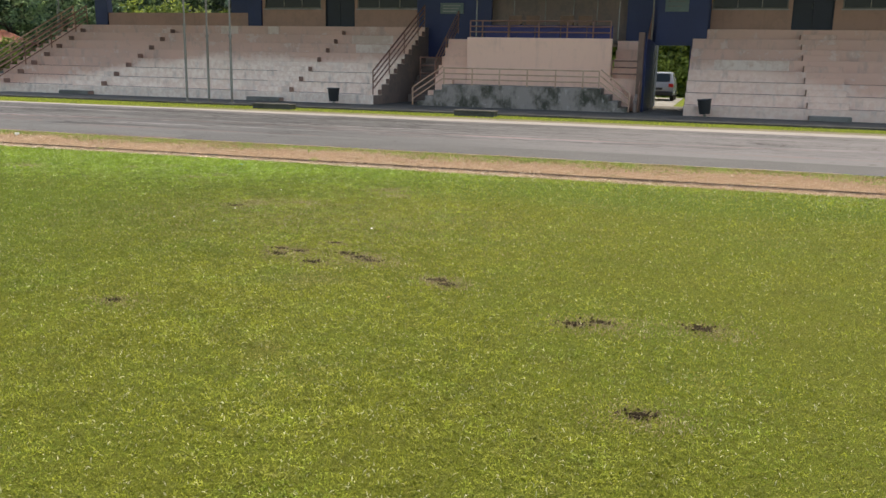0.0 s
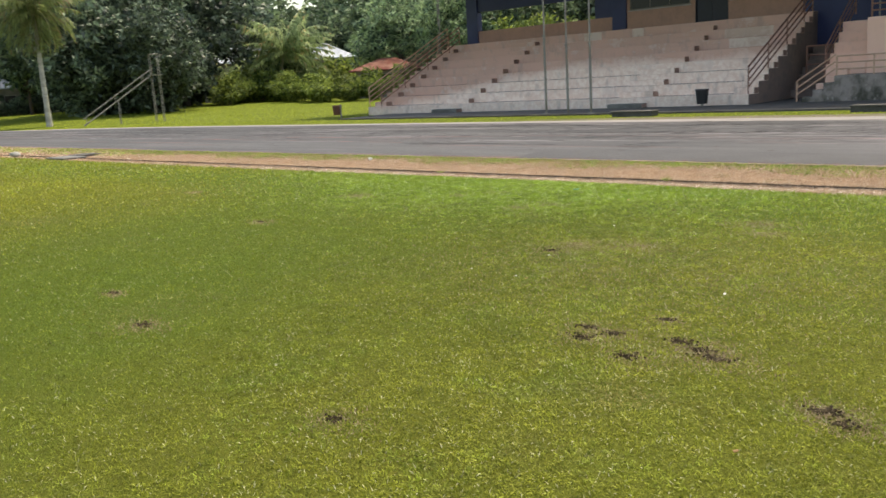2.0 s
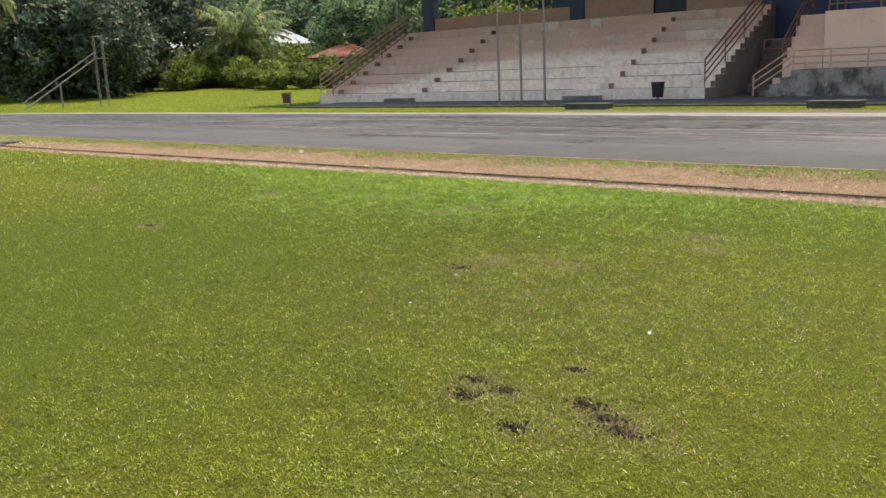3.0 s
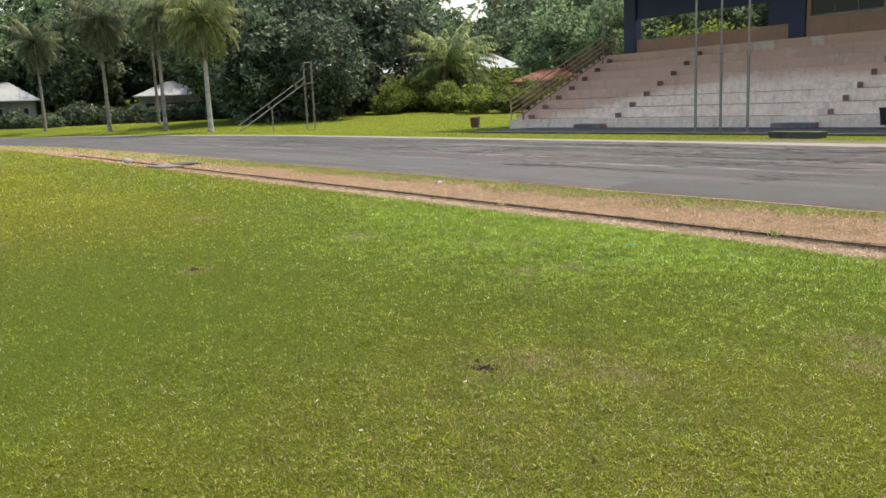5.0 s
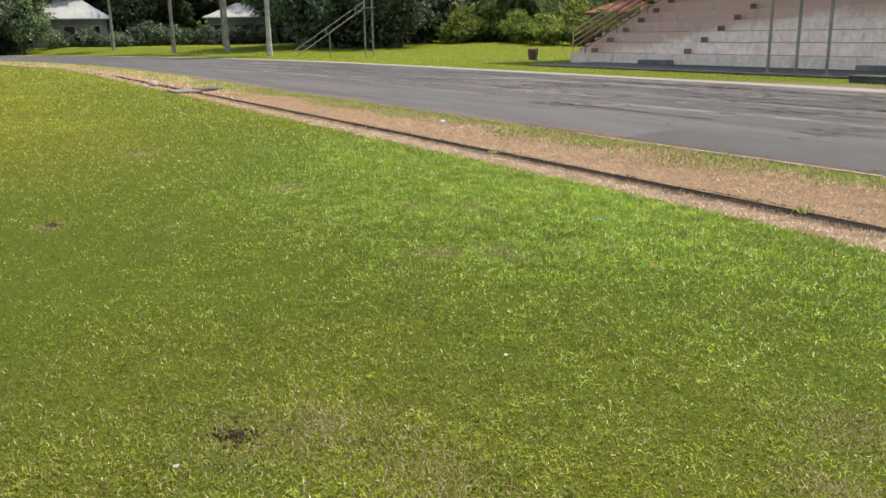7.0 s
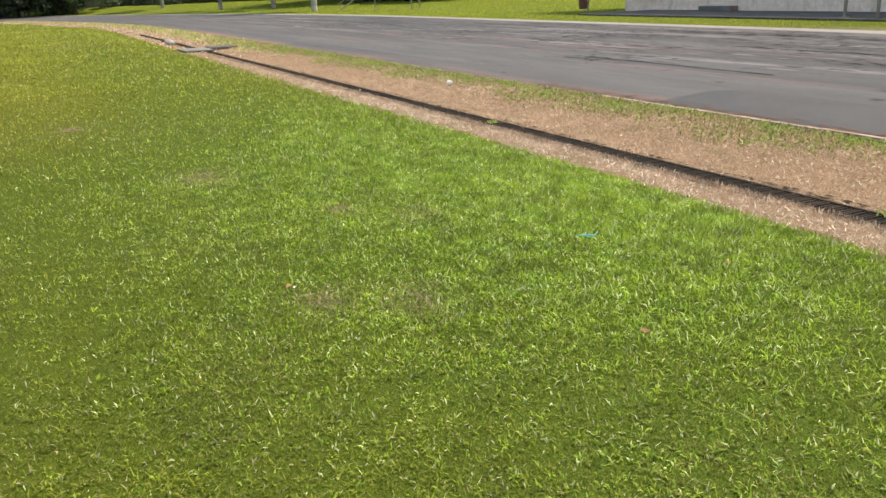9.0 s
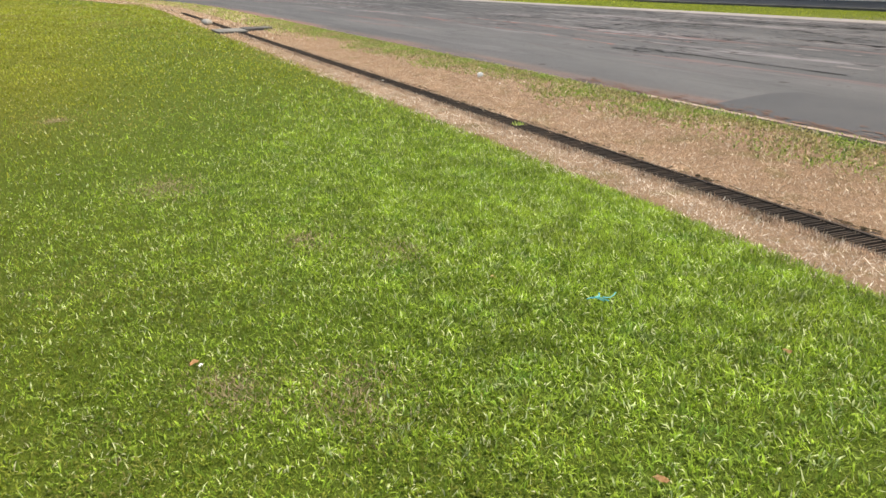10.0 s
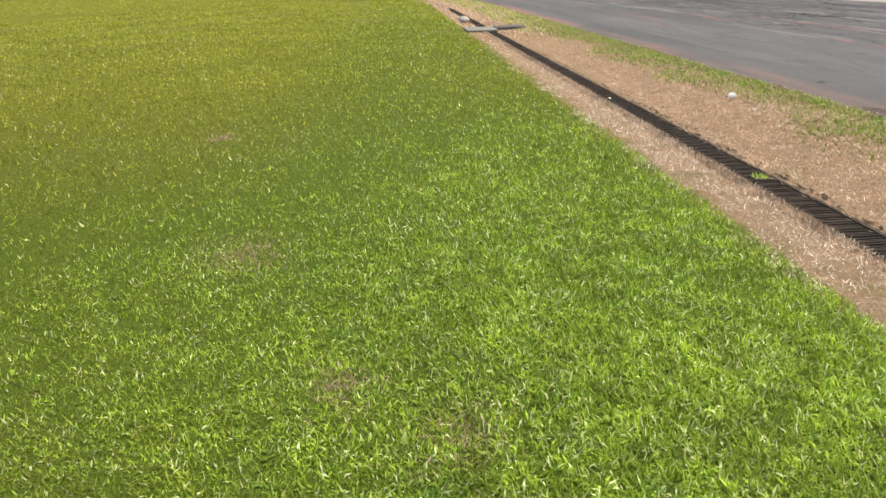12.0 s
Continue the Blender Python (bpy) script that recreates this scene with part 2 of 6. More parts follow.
    # specks of dirt and dead leaves
    speck = add_noise(nt, pos, 3.2, 3.0, 0.6)
    col = blend(nt, calc(nt, "MULTIPLY", ramp(nt, speck, 0.67, 0.69), 0.85), col, (0.03, 0.026, 0.022))
    # red dust along the inner edge
    col = blend(nt, calc(nt, "MULTIPLY", band(nt, y, 14.3, 15.0, 0.15), calc(nt, "MULTIPLY", ramp(nt, streak, 0.4, 0.6), 0.7)), col, (0.22, 0.115, 0.085))
    col = blend(nt, calc(nt, "MULTIPLY", ramp(nt, grit, 0.5, 0.7), 0.3), col, (0.21, 0.205, 0.205))
    links.new(col, bsdf.inputs["Base Color"])
    bsdf.inputs["Roughness"].default_value = 0.8
    bsdf.inputs["Specular IOR Level"].default_value = 0.15
    bump(nt, bsdf, calc(nt, "ADD", grit, streak2), 0.5, 0.012)
    return m


def seat_material():
    """Pink wall paint, washed to a chalky white on the lower rows of the seating."""
    m, nt, nodes, links, bsdf = nodes_of("seat_paint")
    pos = place_of(nt)
    sep = nodes.new("ShaderNodeSeparateXYZ")
    links.new(pos, sep.inputs[0])
    a = add_noise(nt, pos, 0.55, 6.0, 0.65)
    b = add_noise(nt, pos, 5.0, 6.0, 0.7)
    runs = add_noise(nt, pos, 1.0, 5.0, 0.65, (2.4, 1.0, 0.8))
    reach = calc(nt, "ADD", calc(nt, "MULTIPLY", ramp(nt, sep.outputs[0], -33.0, -22.0), 1.45), 0.45)
    reach = calc(nt, "SUBTRACT", reach, calc(nt, "MULTIPLY", ramp(nt, sep.outputs[0], 1.0, 7.0), 1.0))
    edge = calc(nt, "ADD", calc(nt, "SUBTRACT", reach, sep.outputs[2]), calc(nt, "MULTIPLY", calc(nt, "SUBTRACT", a, 0.5), 0.9))
    edge = calc(nt, "ADD", edge, calc(nt, "MULTIPLY", calc(nt, "SUBTRACT", b, 0.5), 0.9))
    pink = blend(nt, ramp(nt, a, 0.4, 0.65), (0.64, 0.405, 0.315), (0.57, 0.37, 0.29))
    chalk = blend(nt, ramp(nt, b, 0.35, 0.62), (0.90, 0.745, 0.635), (0.77, 0.575, 0.465))
    col = blend(nt, calc(nt, "MULTIPLY", ramp(nt, edge, -0.2, 0.25), calc(nt, "SUBTRACT", 1.0, calc(nt, "MULTIPLY", ramp(nt, sep.outputs[0], -4.0, 0.0), 0.45))), pink, chalk)
    # stray chalky patches higher up
    col = blend(nt, calc(nt, "MULTIPLY", ramp(nt, add_noise(nt, pos, 1.1, 6.0, 0.7), 0.55, 0.66), 0.6), col, (0.70, 0.57, 0.49))
    col = blend(nt, calc(nt, "MULTIPLY", ramp(nt, runs, 0.52, 0.70), 0.5), col, (0.36, 0.285, 0.245))
    col = blend(nt, calc(nt, "MULTIPLY", ramp(nt, b, 0.62, 0.8), 0.35), col, (0.30, 0.23, 0.19))
    links.new(col, bsdf.inputs["Base Color"])
    bsdf.inputs["Roughness"].default_value = 0.85
    bump(nt, bsdf, b, 0.25, 0.01)
    return m


def tier_material(name, paint, bare, stain, amount):
    """Old wall paint over cement, rubbed away in patches, with dark runs below the edges."""
    m, nt, nodes, links, bsdf = nodes_of(name)
    pos = place_of(nt)
    a = add_noise(nt, pos, 0.9, 6.0, 0.65)
    b = add_noise(nt, pos, 5.0, 6.0, 0.7)
    runs = add_noise(nt, pos, 1.0, 4.0, 0.6, (4.0, 1.0, 0.5))
    col = blend(nt, ramp(nt, calc(nt, "ADD", calc(nt, "MULTIPLY", a, 0.6), calc(nt, "MULTIPLY", b, 0.4)), amount - 0.06, amount + 0.06), paint, bare)
    col = blend(nt, calc(nt, "MULTIPLY", ramp(nt, runs, 0.52, 0.75), 0.45), col, stain)
    col = blend(nt, calc(nt, "MULTIPLY", ramp(nt, b, 0.55, 0.8), 0.3), col, stain)
    links.new(col, bsdf.inputs["Base Color"])
    bsdf.inputs["Roughness"].default_value = 0.85
    bump(nt, bsdf, b, 0.25, 0.01)
    return m


GROUND = ground_material()
ASPHALT = asphalt_material()
PATCH = surface("fresh_asphalt", (0.028, 0.029, 0.033), (0.039, 0.039, 0.043), (0.06, 0.059, 0.06), 0.8, 80.0, 0.75, bumps=0.4)
CRACK = surface("broken_asphalt", (0.016, 0.016, 0.018), (0.026, 0.026, 0.028), (0.05, 0.048, 0.048), 2.0, 60.0, 0.95, bumps=0.6, spec=0.1)
WORN = surface("bare_aggregate", (0.17, 0.155, 0.16), (0.12, 0.112, 0.12), (0.22, 0.21, 0.21), 1.5, 60.0, 0.9, spec=0.1)
REDLINE = surface("faded_red_paint", (0.20, 0.095, 0.085), (0.10, 0.082, 0.086), (0.13, 0.11, 0.11), 1.2, 30.0, 0.85, spec=0.15, lo=0.42, hi=0.6)
REDDUST = surface("red_dust", (0.155, 0.095, 0.074), (0.10, 0.076, 0.066), (0.20, 0.125, 0.095), 2.5, 50.0, 0.95, spec=0.05)
KERB = surface("kerb_concrete", (0.33, 0.25, 0.20), (0.20, 0.125, 0.095), (0.44, 0.37, 0.31), 2.0, 40.0, 0.9)
CONCRETE = surface("grey_concrete", (0.20, 0.19, 0.17), (0.12, 0.115, 0.10), (0.26, 0.25, 0.23), 0.9, 20.0, 0.9)
DARKCONC = surface("dark_concrete", (0.055, 0.052, 0.046), (0.09, 0.085, 0.075), (0.14, 0.13, 0.12), 1.2, 25.0, 0.9)
PALECONC = surface("pale_concrete", (0.42, 0.40, 0.37), (0.30, 0.29, 0.26), (0.5, 0.48, 0.45), 1.2, 25.0, 0.9)
WHITISH = tier_material("faded_paint", (0.68, 0.56, 0.47), (0.58, 0.43, 0.34), (0.44, 0.33, 0.27), 0.50)
WALLPAINT = tier_material("back_wall_paint", (0.44, 0.265, 0.20), (0.39, 0.24, 0.185), (0.27, 0.17, 0.135), 0.52)
# dark cement: shade of tier ends, stairwell and box rear put into it
SIDE = tier_material("shaded_side_cement", (0.25, 0.18, 0.15), (0.20, 0.15, 0.13), (0.12, 0.10, 0.09), 0.5)
PODIUM = tier_material("podium_paint", (0.86, 0.545, 0.41), (0.80, 0.51, 0.385), (0.60, 0.38, 0.29), 0.55)
SEAT = seat_material()
MOSSY = surface("mossy_wall", (0.30, 0.255, 0.225), (0.060, 0.058, 0.040), (0.46, 0.41, 0.37), 1.5, 4.0, 0.9, bumps=0.5, stretch=(1.2, 1.0, 0.8), lo=0.40, hi=0.66)
BLUE = surface("navy_paint", (0.009, 0.018, 0.080), (0.012, 0.023, 0.096), (0.022, 0.034, 0.110), 0.8, 15.0, 0.5)
DOORPAINT = surface("near_black_paint", (0.006, 0.008, 0.018), (0.009, 0.012, 0.026), (0.016, 0.02, 0.036), 0.8, 15.0, 0.5)
BLUEPANEL = surface("blue_banner", (0.030, 0.032, 0.125), (0.036, 0.034, 0.15), None, 1.0, 8.0, 0.6)
RUST = surface("rusty_rail_paint", (0.22, 0.105, 0.075), (0.29, 0.15, 0.105), (0.10, 0.045, 0.03), 2.0, 25.0, 0.6)
# tan of the podium rails; also stands for the sunlit end handrail
RAILTAN = surface("tan_rail_paint", (0.60, 0.38, 0.26), (0.50, 0.29, 0.19), (0.30, 0.15, 0.10), 2.0, 25.0, 0.6)
BROWNCEM = surface("brown_cement", (0.17, 0.105, 0.08), (0.11, 0.07, 0.055), (0.22, 0.15, 0.12), 1.5, 20.0, 0.9)
STEPEND = surface("step_end_brown", (0.33, 0.21, 0.165), (0.25, 0.16, 0.13), (0.38, 0.27, 0.22), 1.5, 20.0, 0.9)
GALV = surface("weathered_steel", (0.26, 0.25, 0.23), (0.20, 0.17, 0.14), (0.33, 0.32, 0.30), 1.5, 30.0, 0.5, metal=0.5)
POLETOP = surface("pale_steel", (0.27, 0.25, 0.22), (0.22, 0.19, 0.165), (0.33, 0.31, 0.28), 1.5, 30.0, 0.55, metal=0.3)
GRATE = surface("rusty_grating", (0.040, 0.032, 0.026), (0.065, 0.048, 0.036), (0.10, 0.07, 0.05), 4.0, 60.0, 0.9, spec=0.15)
# shade below the grating, put into a near-black channel floor
SLOTDARK = surface("channel_shade", (0.008, 0.007, 0.006), (0.014, 0.012, 0.009), None, 4.0, 40.0, 0.9)
BLACKBIN = surface("black_plastic", (0.012, 0.013, 0.016), (0.018, 0.019, 0.022), None, 2.0, 20.0, 0.45)
RUSTBIN = surface("rusty_sheet", (0.17, 0.065, 0.035), (0.10, 0.045, 0.03), (0.24, 0.11, 0.06), 3.0, 25.0, 0.8)
WOOD = surface("brown_wood", (0.20, 0.10, 0.05), (0.14, 0.07, 0.035), None, 2.0, 30.0, 0.5, stretch=(1, 1, 0.2))
BARK = surface("tree_bark", (0.10, 0.075, 0.055), (0.06, 0.045, 0.035), (0.15, 0.12, 0.09), 1.0, 14.0, 0.9, bumps=0.7, depth=0.05)
PALMBARK = surface("palm_bark", (0.42, 0.39, 0.34), (0.30, 0.28, 0.24), (0.5, 0.47, 0.42), 0.8, 6.0, 0.9, stretch=(1, 1, 4))
# palm bark with shade put into the colour; also used for dark posts
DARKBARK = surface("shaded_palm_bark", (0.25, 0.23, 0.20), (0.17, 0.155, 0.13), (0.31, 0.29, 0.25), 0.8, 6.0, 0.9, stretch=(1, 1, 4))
WHITEROOF = surface("pale_roofing", (0.46, 0.49, 0.52), (0.34, 0.37, 0.40), (0.55, 0.57, 0.6), 0.5, 3.0, 0.35, metal=0.2)
REDROOF = surface("red_roofing", (0.16, 0.060, 0.045), (0.24, 0.13, 0.10), (0.10, 0.045, 0.035), 0.6, 4.0, 0.85, spec=0.1)
HOUSEWALL = surface("house_plaster", (0.30, 0.28, 0.25), (0.20, 0.19, 0.17), None, 0.7, 6.0, 0.85)
# white car paint, greyed by putting the shade around it into the colour
CARPAINT = surface("shaded_white_car_paint", (0.29, 0.30, 0.32), (0.26, 0.27, 0.29), None, 1.0, 3.0, 0.2, bumps=0.0)
TYRE = surface("tyre_rubber", (0.02, 0.02, 0.02), (0.03, 0.03, 0.03), None, 3.0, 30.0, 0.85)
TAILRED = surface("red_lamp_glass", (0.35, 0.012, 0.012), (0.4, 0.02, 0.02), None, 3.0, 30.0, 0.2, bumps=0.0)
PAPER = surface("white_litter", (0.80, 0.80, 0.76), (0.70, 0.68, 0.62), None, 20.0, 60.0, 0.8)
CYAN = surface("turquoise_plastic", (0.06, 0.36, 0.38), (0.10, 0.46, 0.48), None, 12.0, 60.0, 0.5)
SIGN = surface("grey_green_board", (0.12, 0.16, 0.15), (0.15, 0.19, 0.18), None, 1.0, 10.0, 0.6)
DRYLEAF = surface("dry_leaf", (0.45, 0.24, 0.11), (0.55, 0.36, 0.18), None, 20.0, 80.0, 0.8)
SOIL = surface("dug_soil", (0.048, 0.037, 0.022), (0.085, 0.067, 0.042), (0.15, 0.125, 0.085), 9.0, 60.0, 1.0, bumps=0.9, depth=0.03, spec=0.03)


def glass_material():
    m, nt, nodes, links, bsdf = nodes_of("dark_window_glass")
    bsdf.inputs["Base Color"].default_value = (0.012, 0.018, 0.022, 1)
    bsdf.inputs["Roughness"].default_value = 0.12
    bsdf.inputs["Specular IOR Level"].default_value = 0.22
    return m


GLASS = glass_material()
# the palest lawn blades also stand for white sheen, put into the colour
GRASS = leafy("lawn_blades", (0.150, 0.172, 0.014), (0.345, 0.372, 0.048), (0.54, 0.53, 0.31), 0.5, 0.4, 0.8, dryness=0.94, patches=((0.29, 0.25, 0.09), 0.7, 0.54, 0.72), tints=(((0.25, 0.38, 0.05), 1.6, 0.46, 0.66, 0.5), ((0.43, 0.37, 0.14), 6.0, 0.58, 0.7, 0.45)), vigour=((14.0, 0.8, 1.2), (5.0, 0.78, 1.2), (1.3, 0.9, 1.1)), spec=0.22, range_=0.0, tone_x=(-5.8, -2.2, 0.77))
FARGRASS = leafy("far_lawn_blades", (0.146, 0.164, 0.013), (0.378, 0.408, 0.048), (0.54, 0.52, 0.28), 0.45, 0.4, 0.8, dryness=0.95, patches=((0.30, 0.26, 0.08), 0.35, 0.5, 0.7), tints=(((0.25, 0.37, 0.046), 0.8, 0.48, 0.68, 0.4),), vigour=((5.0, 0.8, 1.2), (0.5, 0.85, 1.15)), spec=0.2, range_=0.0)
LUSH = leafy("lush_blades", (0.106, 0.180, 0.013), (0.345, 0.490, 0.054), (0.60, 0.66, 0.34), 0.5, 0.4, 0.8, dryness=0.90, tints=(((0.38, 0.49, 0.055), 1.7, 0.50, 0.68, 0.5), ((0.18, 0.42, 0.08), 3.7, 0.54, 0.70, 0.45), ((0.46, 0.55, 0.26), 8.0, 0.57, 0.7, 0.5)), vigour=((14.0, 0.8, 1.2), (5.0, 0.75, 1.22), (1.3, 0.9, 1.1)), spec=0.25, range_=0.0)
OUTER = leafy("outer_blades", (0.17, 0.215, 0.020), (0.38, 0.44, 0.055), None, 0.3, 0.45, 0.5, spec=0.25, range_=0.0)
# the palest straws also stand for lit tips, put into the colour
STRAW = leafy("straw_blades", (0.22, 0.135, 0.082), (0.66, 0.470, 0.325), (0.84, 0.74, 0.60), 0.3, 0.25, 1.5, dryness=0.84, vigour=((6.0, 0.7, 1.2),))
PALESTRAW = leafy("bleached_straw", (0.20, 0.150, 0.106), (0.60, 0.495, 0.395), (0.84, 0.78, 0.68), 0.3, 0.25, 1.5, dryness=0.80, vigour=((6.0, 0.7, 1.2),))
DEAD = leafy("dead_blades", (0.20, 0.14, 0.08), (0.42, 0.33, 0.20), (0.55, 0.46, 0.33), 0.3, 0.4, 1.5)
WEED = leafy("weed_leaves", (0.100, 0.160, 0.018), (0.36, 0.48, 0.09), (0.62, 0.52, 0.32), 0.4, 0.45, 1.0, dryness=0.90, tints=(((0.50, 0.38, 0.19), 2.2, 0.44, 0.60, 0.72),))
LEAF_DARK = leafy("dark_leaves", (0.020, 0.035, 0.028), (0.190, 0.262, 0.165), None, 0.5, 0.32, 0.25, range_=0.7)
# distance haze is put into this paler, bluish green
LEAF_MID = leafy("hazed_green_leaves", (0.032, 0.058, 0.040), (0.245, 0.340, 0.175), None, 0.45, 0.38, 0.25, range_=0.9, spec=0.3)
LEAF_LIGHT = leafy("sunlit_leaves", (0.040, 0.072, 0.018), (0.24, 0.30, 0.065), None, 0.3, 0.45, 0.3)
# brighter copy of the leaves above, with sunlight put into the colour
LEAF_BRIGHT = leafy("bright_leaves", (0.085, 0.135, 0.025), (0.33, 0.40, 0.085), None, 0.3, 0.5, 0.3)
COCONUT = leafy("coconut_fronds", (0.12, 0.17, 0.07), (0.34, 0.42, 0.20), (0.40, 0.33, 0.16), 0.55, 0.6, 0.5, dryness=0.92)
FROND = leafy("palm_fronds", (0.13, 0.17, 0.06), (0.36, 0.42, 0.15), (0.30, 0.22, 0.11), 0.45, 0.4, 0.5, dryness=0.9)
# palm fronds again, with shade put into a darker colour
FROND_SHADED = leafy("shaded_fronds", (0.085, 0.115, 0.065), (0.25, 0.30, 0.16), (0.20, 0.15, 0.09), 0.35, 0.35, 0.5, dryness=0.9)


# ---- builders ----
ORIGIN = {}


def thing(name, at, label, category, group="", kind=""):
    ob = new(name)
    ob.empty_display_size = 0.3
    ob.location = at
    ORIGIN[ob.name] = Vector(at)
    return tagged(ob, label, category, group, kind)


def mesh_of(name, bm, material, shift=None):
    me = bpy.data.meshes.new(name)
    if shift is not None:
        bmesh.ops.translate(bm, vec=-shift, verts=bm.verts)
    bm.to_mesh(me)
    bm.free()
    me.materials.append(material)
    return me


def part(name, bm, material, parent, label=""):
    """One mesh under a thing or a part; bm is in world places."""
    o = ORIGIN[parent.name]
    ob = new(name, mesh_of(name, bm, material, o))
    ob.parent = parent
    ORIGIN[ob.name] = o
    return tagged(ob, label)


def single(name, bm, material, label="", category="", group="", kind="", at=None):
    """A thing or a piece of the setting that is one mesh."""
    at = Vector(at) if at is not None else Vector((0, 0, 0))
    ob = new(name, mesh_of(name, bm, material, at))
    ob.location = at
    ORIGIN[ob.name] = at
    return tagged(ob, label, category, group, kind)


def raw_mesh(name, verts, faces, material, smooth=False):
    me = bpy.data.meshes.new(name)
    verts, faces = np.asarray(verts, np.float32), np.asarray(faces, np.int32)
    k = faces.shape[1]
    me.vertices.add(len(verts))
    me.vertices.foreach_set("co", verts.ravel())
    me.loops.add(faces.size)
    me.loops.foreach_set("vertex_index", faces.ravel())
    me.polygons.add(len(faces))
    me.polygons.foreach_set("loop_start", np.arange(0, faces.size, k, dtype=np.int32))
    me.polygons.foreach_set("loop_total", np.full(len(faces), k, np.int32))
    me.polygons.foreach_set("use_smooth", np.full(len(faces), smooth, bool))
    me.update(calc_edges=True)
    me.materials.append(material)
    return me


def box(bm, x0, x1, y0, y1, z0, z1, bevel=0.0, m=None):
    c = Matrix.Translation(((x0 + x1) / 2, (y0 + y1) / 2, (z0 + z1) / 2)) @ Matrix.Diagonal((abs(x1 - x0), abs(y1 - y0), abs(z1 - z0), 1))
    if m is not None:
        c = m @ c
    r = bmesh.ops.create_cube(bm, size=1.0, matrix=c)
    if bevel:
        es = list({e for v in r["verts"] for e in v.link_edges})
        bmesh.ops.bevel(bm, geom=es, offset=bevel, segments=2, affect="EDGES", profile=0.6)
    return bm


def boxes(*rows, bevel=0.0):
    bm = bmesh.new()
    for r in rows:
        box(bm, *r, bevel=bevel)
    return bm


def tube(bm, a, b, r, r2=None, sides=8, caps=True):
    a, b = Vector(a), Vector(b)
    d = b - a
    m = Matrix.Translation((a + b) / 2) @ d.to_track_quat("Z", "Y").to_matrix().to_4x4()
    bmesh.ops.create_cone(bm, cap_ends=caps, segments=sides, radius1=r, radius2=r if r2 is None else r2, depth=d.length, matrix=m)
    return bm


def tubed(a, b, r, r2=None, sides=8):
    return tube(bmesh.new(), a, b, r, r2, sides)


def prism(bm, outline, axis, lo, hi):
    """An outline of (u, v) pairs pushed along an axis: x takes (y, z), y takes (x, z)."""
    def at(u, v, w):
        return (w, u, v) if axis == "x" else (u, w, v)
    va = [bm.verts.new(at(u, v, lo)) for u, v in outline]
    vb = [bm.verts.new(at(u, v, hi)) for u, v in outline]
    bm.faces.new(va)
    bm.faces.new(vb[::-1])
    n = len(outline)
    for i in range(n):
        bm.faces.new((va[i], vb[i], vb[(i + 1) % n], va[(i + 1) % n]))
    bmesh.ops.recalc_face_normals(bm, faces=bm.faces)
    return bm


# ---- ground, track, drain ----
FRONT, RISE, TREAD, ROWS_UP = 32.2, 0.435, 0.92, 8
WALL_Y, DECK = 40.0, 0.435 * 8
DRAIN0, DRAIN1 = 12.79, 13.00


def hill(x, y):
    d = math.hypot(x + 2, y - 6)
    s = min(1.0, max(0.0, (d - 108) / 120))
    side = min(1.0, max(0.0, (-x - 30) / 40)) if y < 60 else 1.0
    rise = min(1.0, max(0.0, (d - 56) / 34)) * min(1.0, max(0.0, (y - bent(x, 26.5)) / 8)) * min(1.0, max(0.0, (-x - 38) / 10))
    return 9.0 * s * s * (3 - 2 * s) * side + 0.6 * rise * rise * (3 - 2 * rise)


def build_ground():
    xs = sorted({*np.linspace(-420, -120, 16), *np.linspace(-120, 40, 81), *np.linspace(40, 300, 14), -38.0, 24.0})
    ys = sorted({*np.linspace(-200, -10, 10), *np.linspace(-10, 10.6, 11), *np.linspace(11.0, 12.6, 7), DRAIN0, DRAIN0 + 0.005, DRAIN1 - 0.005, DRAIN1, *np.linspace(13.2, 14.5, 6), *np.linspace(15.5, 60, 28), *np.linspace(60, 420, 30)})
    nx, ny = len(xs), len(ys)
    vs, fs = [], []
    for j, y in enumerate(ys):
        for x in xs:
            z = hill(x, y) + float(dip(x, y))
            if DRAIN0 < y < DRAIN1 and -38.0 < x < 24.0:
                z = -0.34
            vs.append((x, y, z))
    for j in range(ny - 1):
        for i in range(nx - 1):
            a = j * nx + i
            fs.append((a, a + 1, a + nx + 1, a + nx))
    ob = new("ground", raw_mesh("ground", vs, fs, GROUND))
    return tagged(ob, "sports field of patchy mown grass with a straw strip", "ground", kind="structure")


def strip(name, y0, y1, z0, z1, x0, x1, material, step=2.0):
    """A long slab that follows the track from x0 to x1."""
    xs = np.arange(x0, x1 + 0.01, step)
    bm = bmesh.new()
    rings = []
    for x in xs:
        a, b = bent(x, y0), bent(x, y1)
        rings.append([bm.verts.new(p) for p in ((x, a, z0), (x, a, z1), (x, b, z1), (x, b, z0))])
    for p, q in zip(rings, rings[1:]):
        for k in range(3):
            bm.faces.new((p[k], p[k + 1], q[k + 1], q[k]))
    bm.faces.new(rings[0])
    bm.faces.new(rings[-1][::-1])
    bmesh.ops.recalc_face_normals(bm, faces=bm.faces)
    return bm


build_ground()
single("road", strip("track", 14.55, 25.5, -0.05, 0.008, -150, 60, ASPHALT), ASPHALT, "worn grey asphalt running track with streaks and cracks", "running track", kind="structure")
bm = bmesh.new()
prism(bm, [(-10.2, 14.70), (-10.35, 15.2), (-10.5, 15.75), (-10.42, 16.03), (-9.6, 16.12), (-8.5, 16.1), (-6.5, 16.35), (-4.0, 16.35), (-1.0, 16.45), (4.0, 16.3), (9.0, 16.4), (9.0, 14.70)], "x", 0, 1)
for v in bm.verts:
    v.co = Vector((v.co.y, v.co.z, 0.002 + 0.010 * v.co.x))
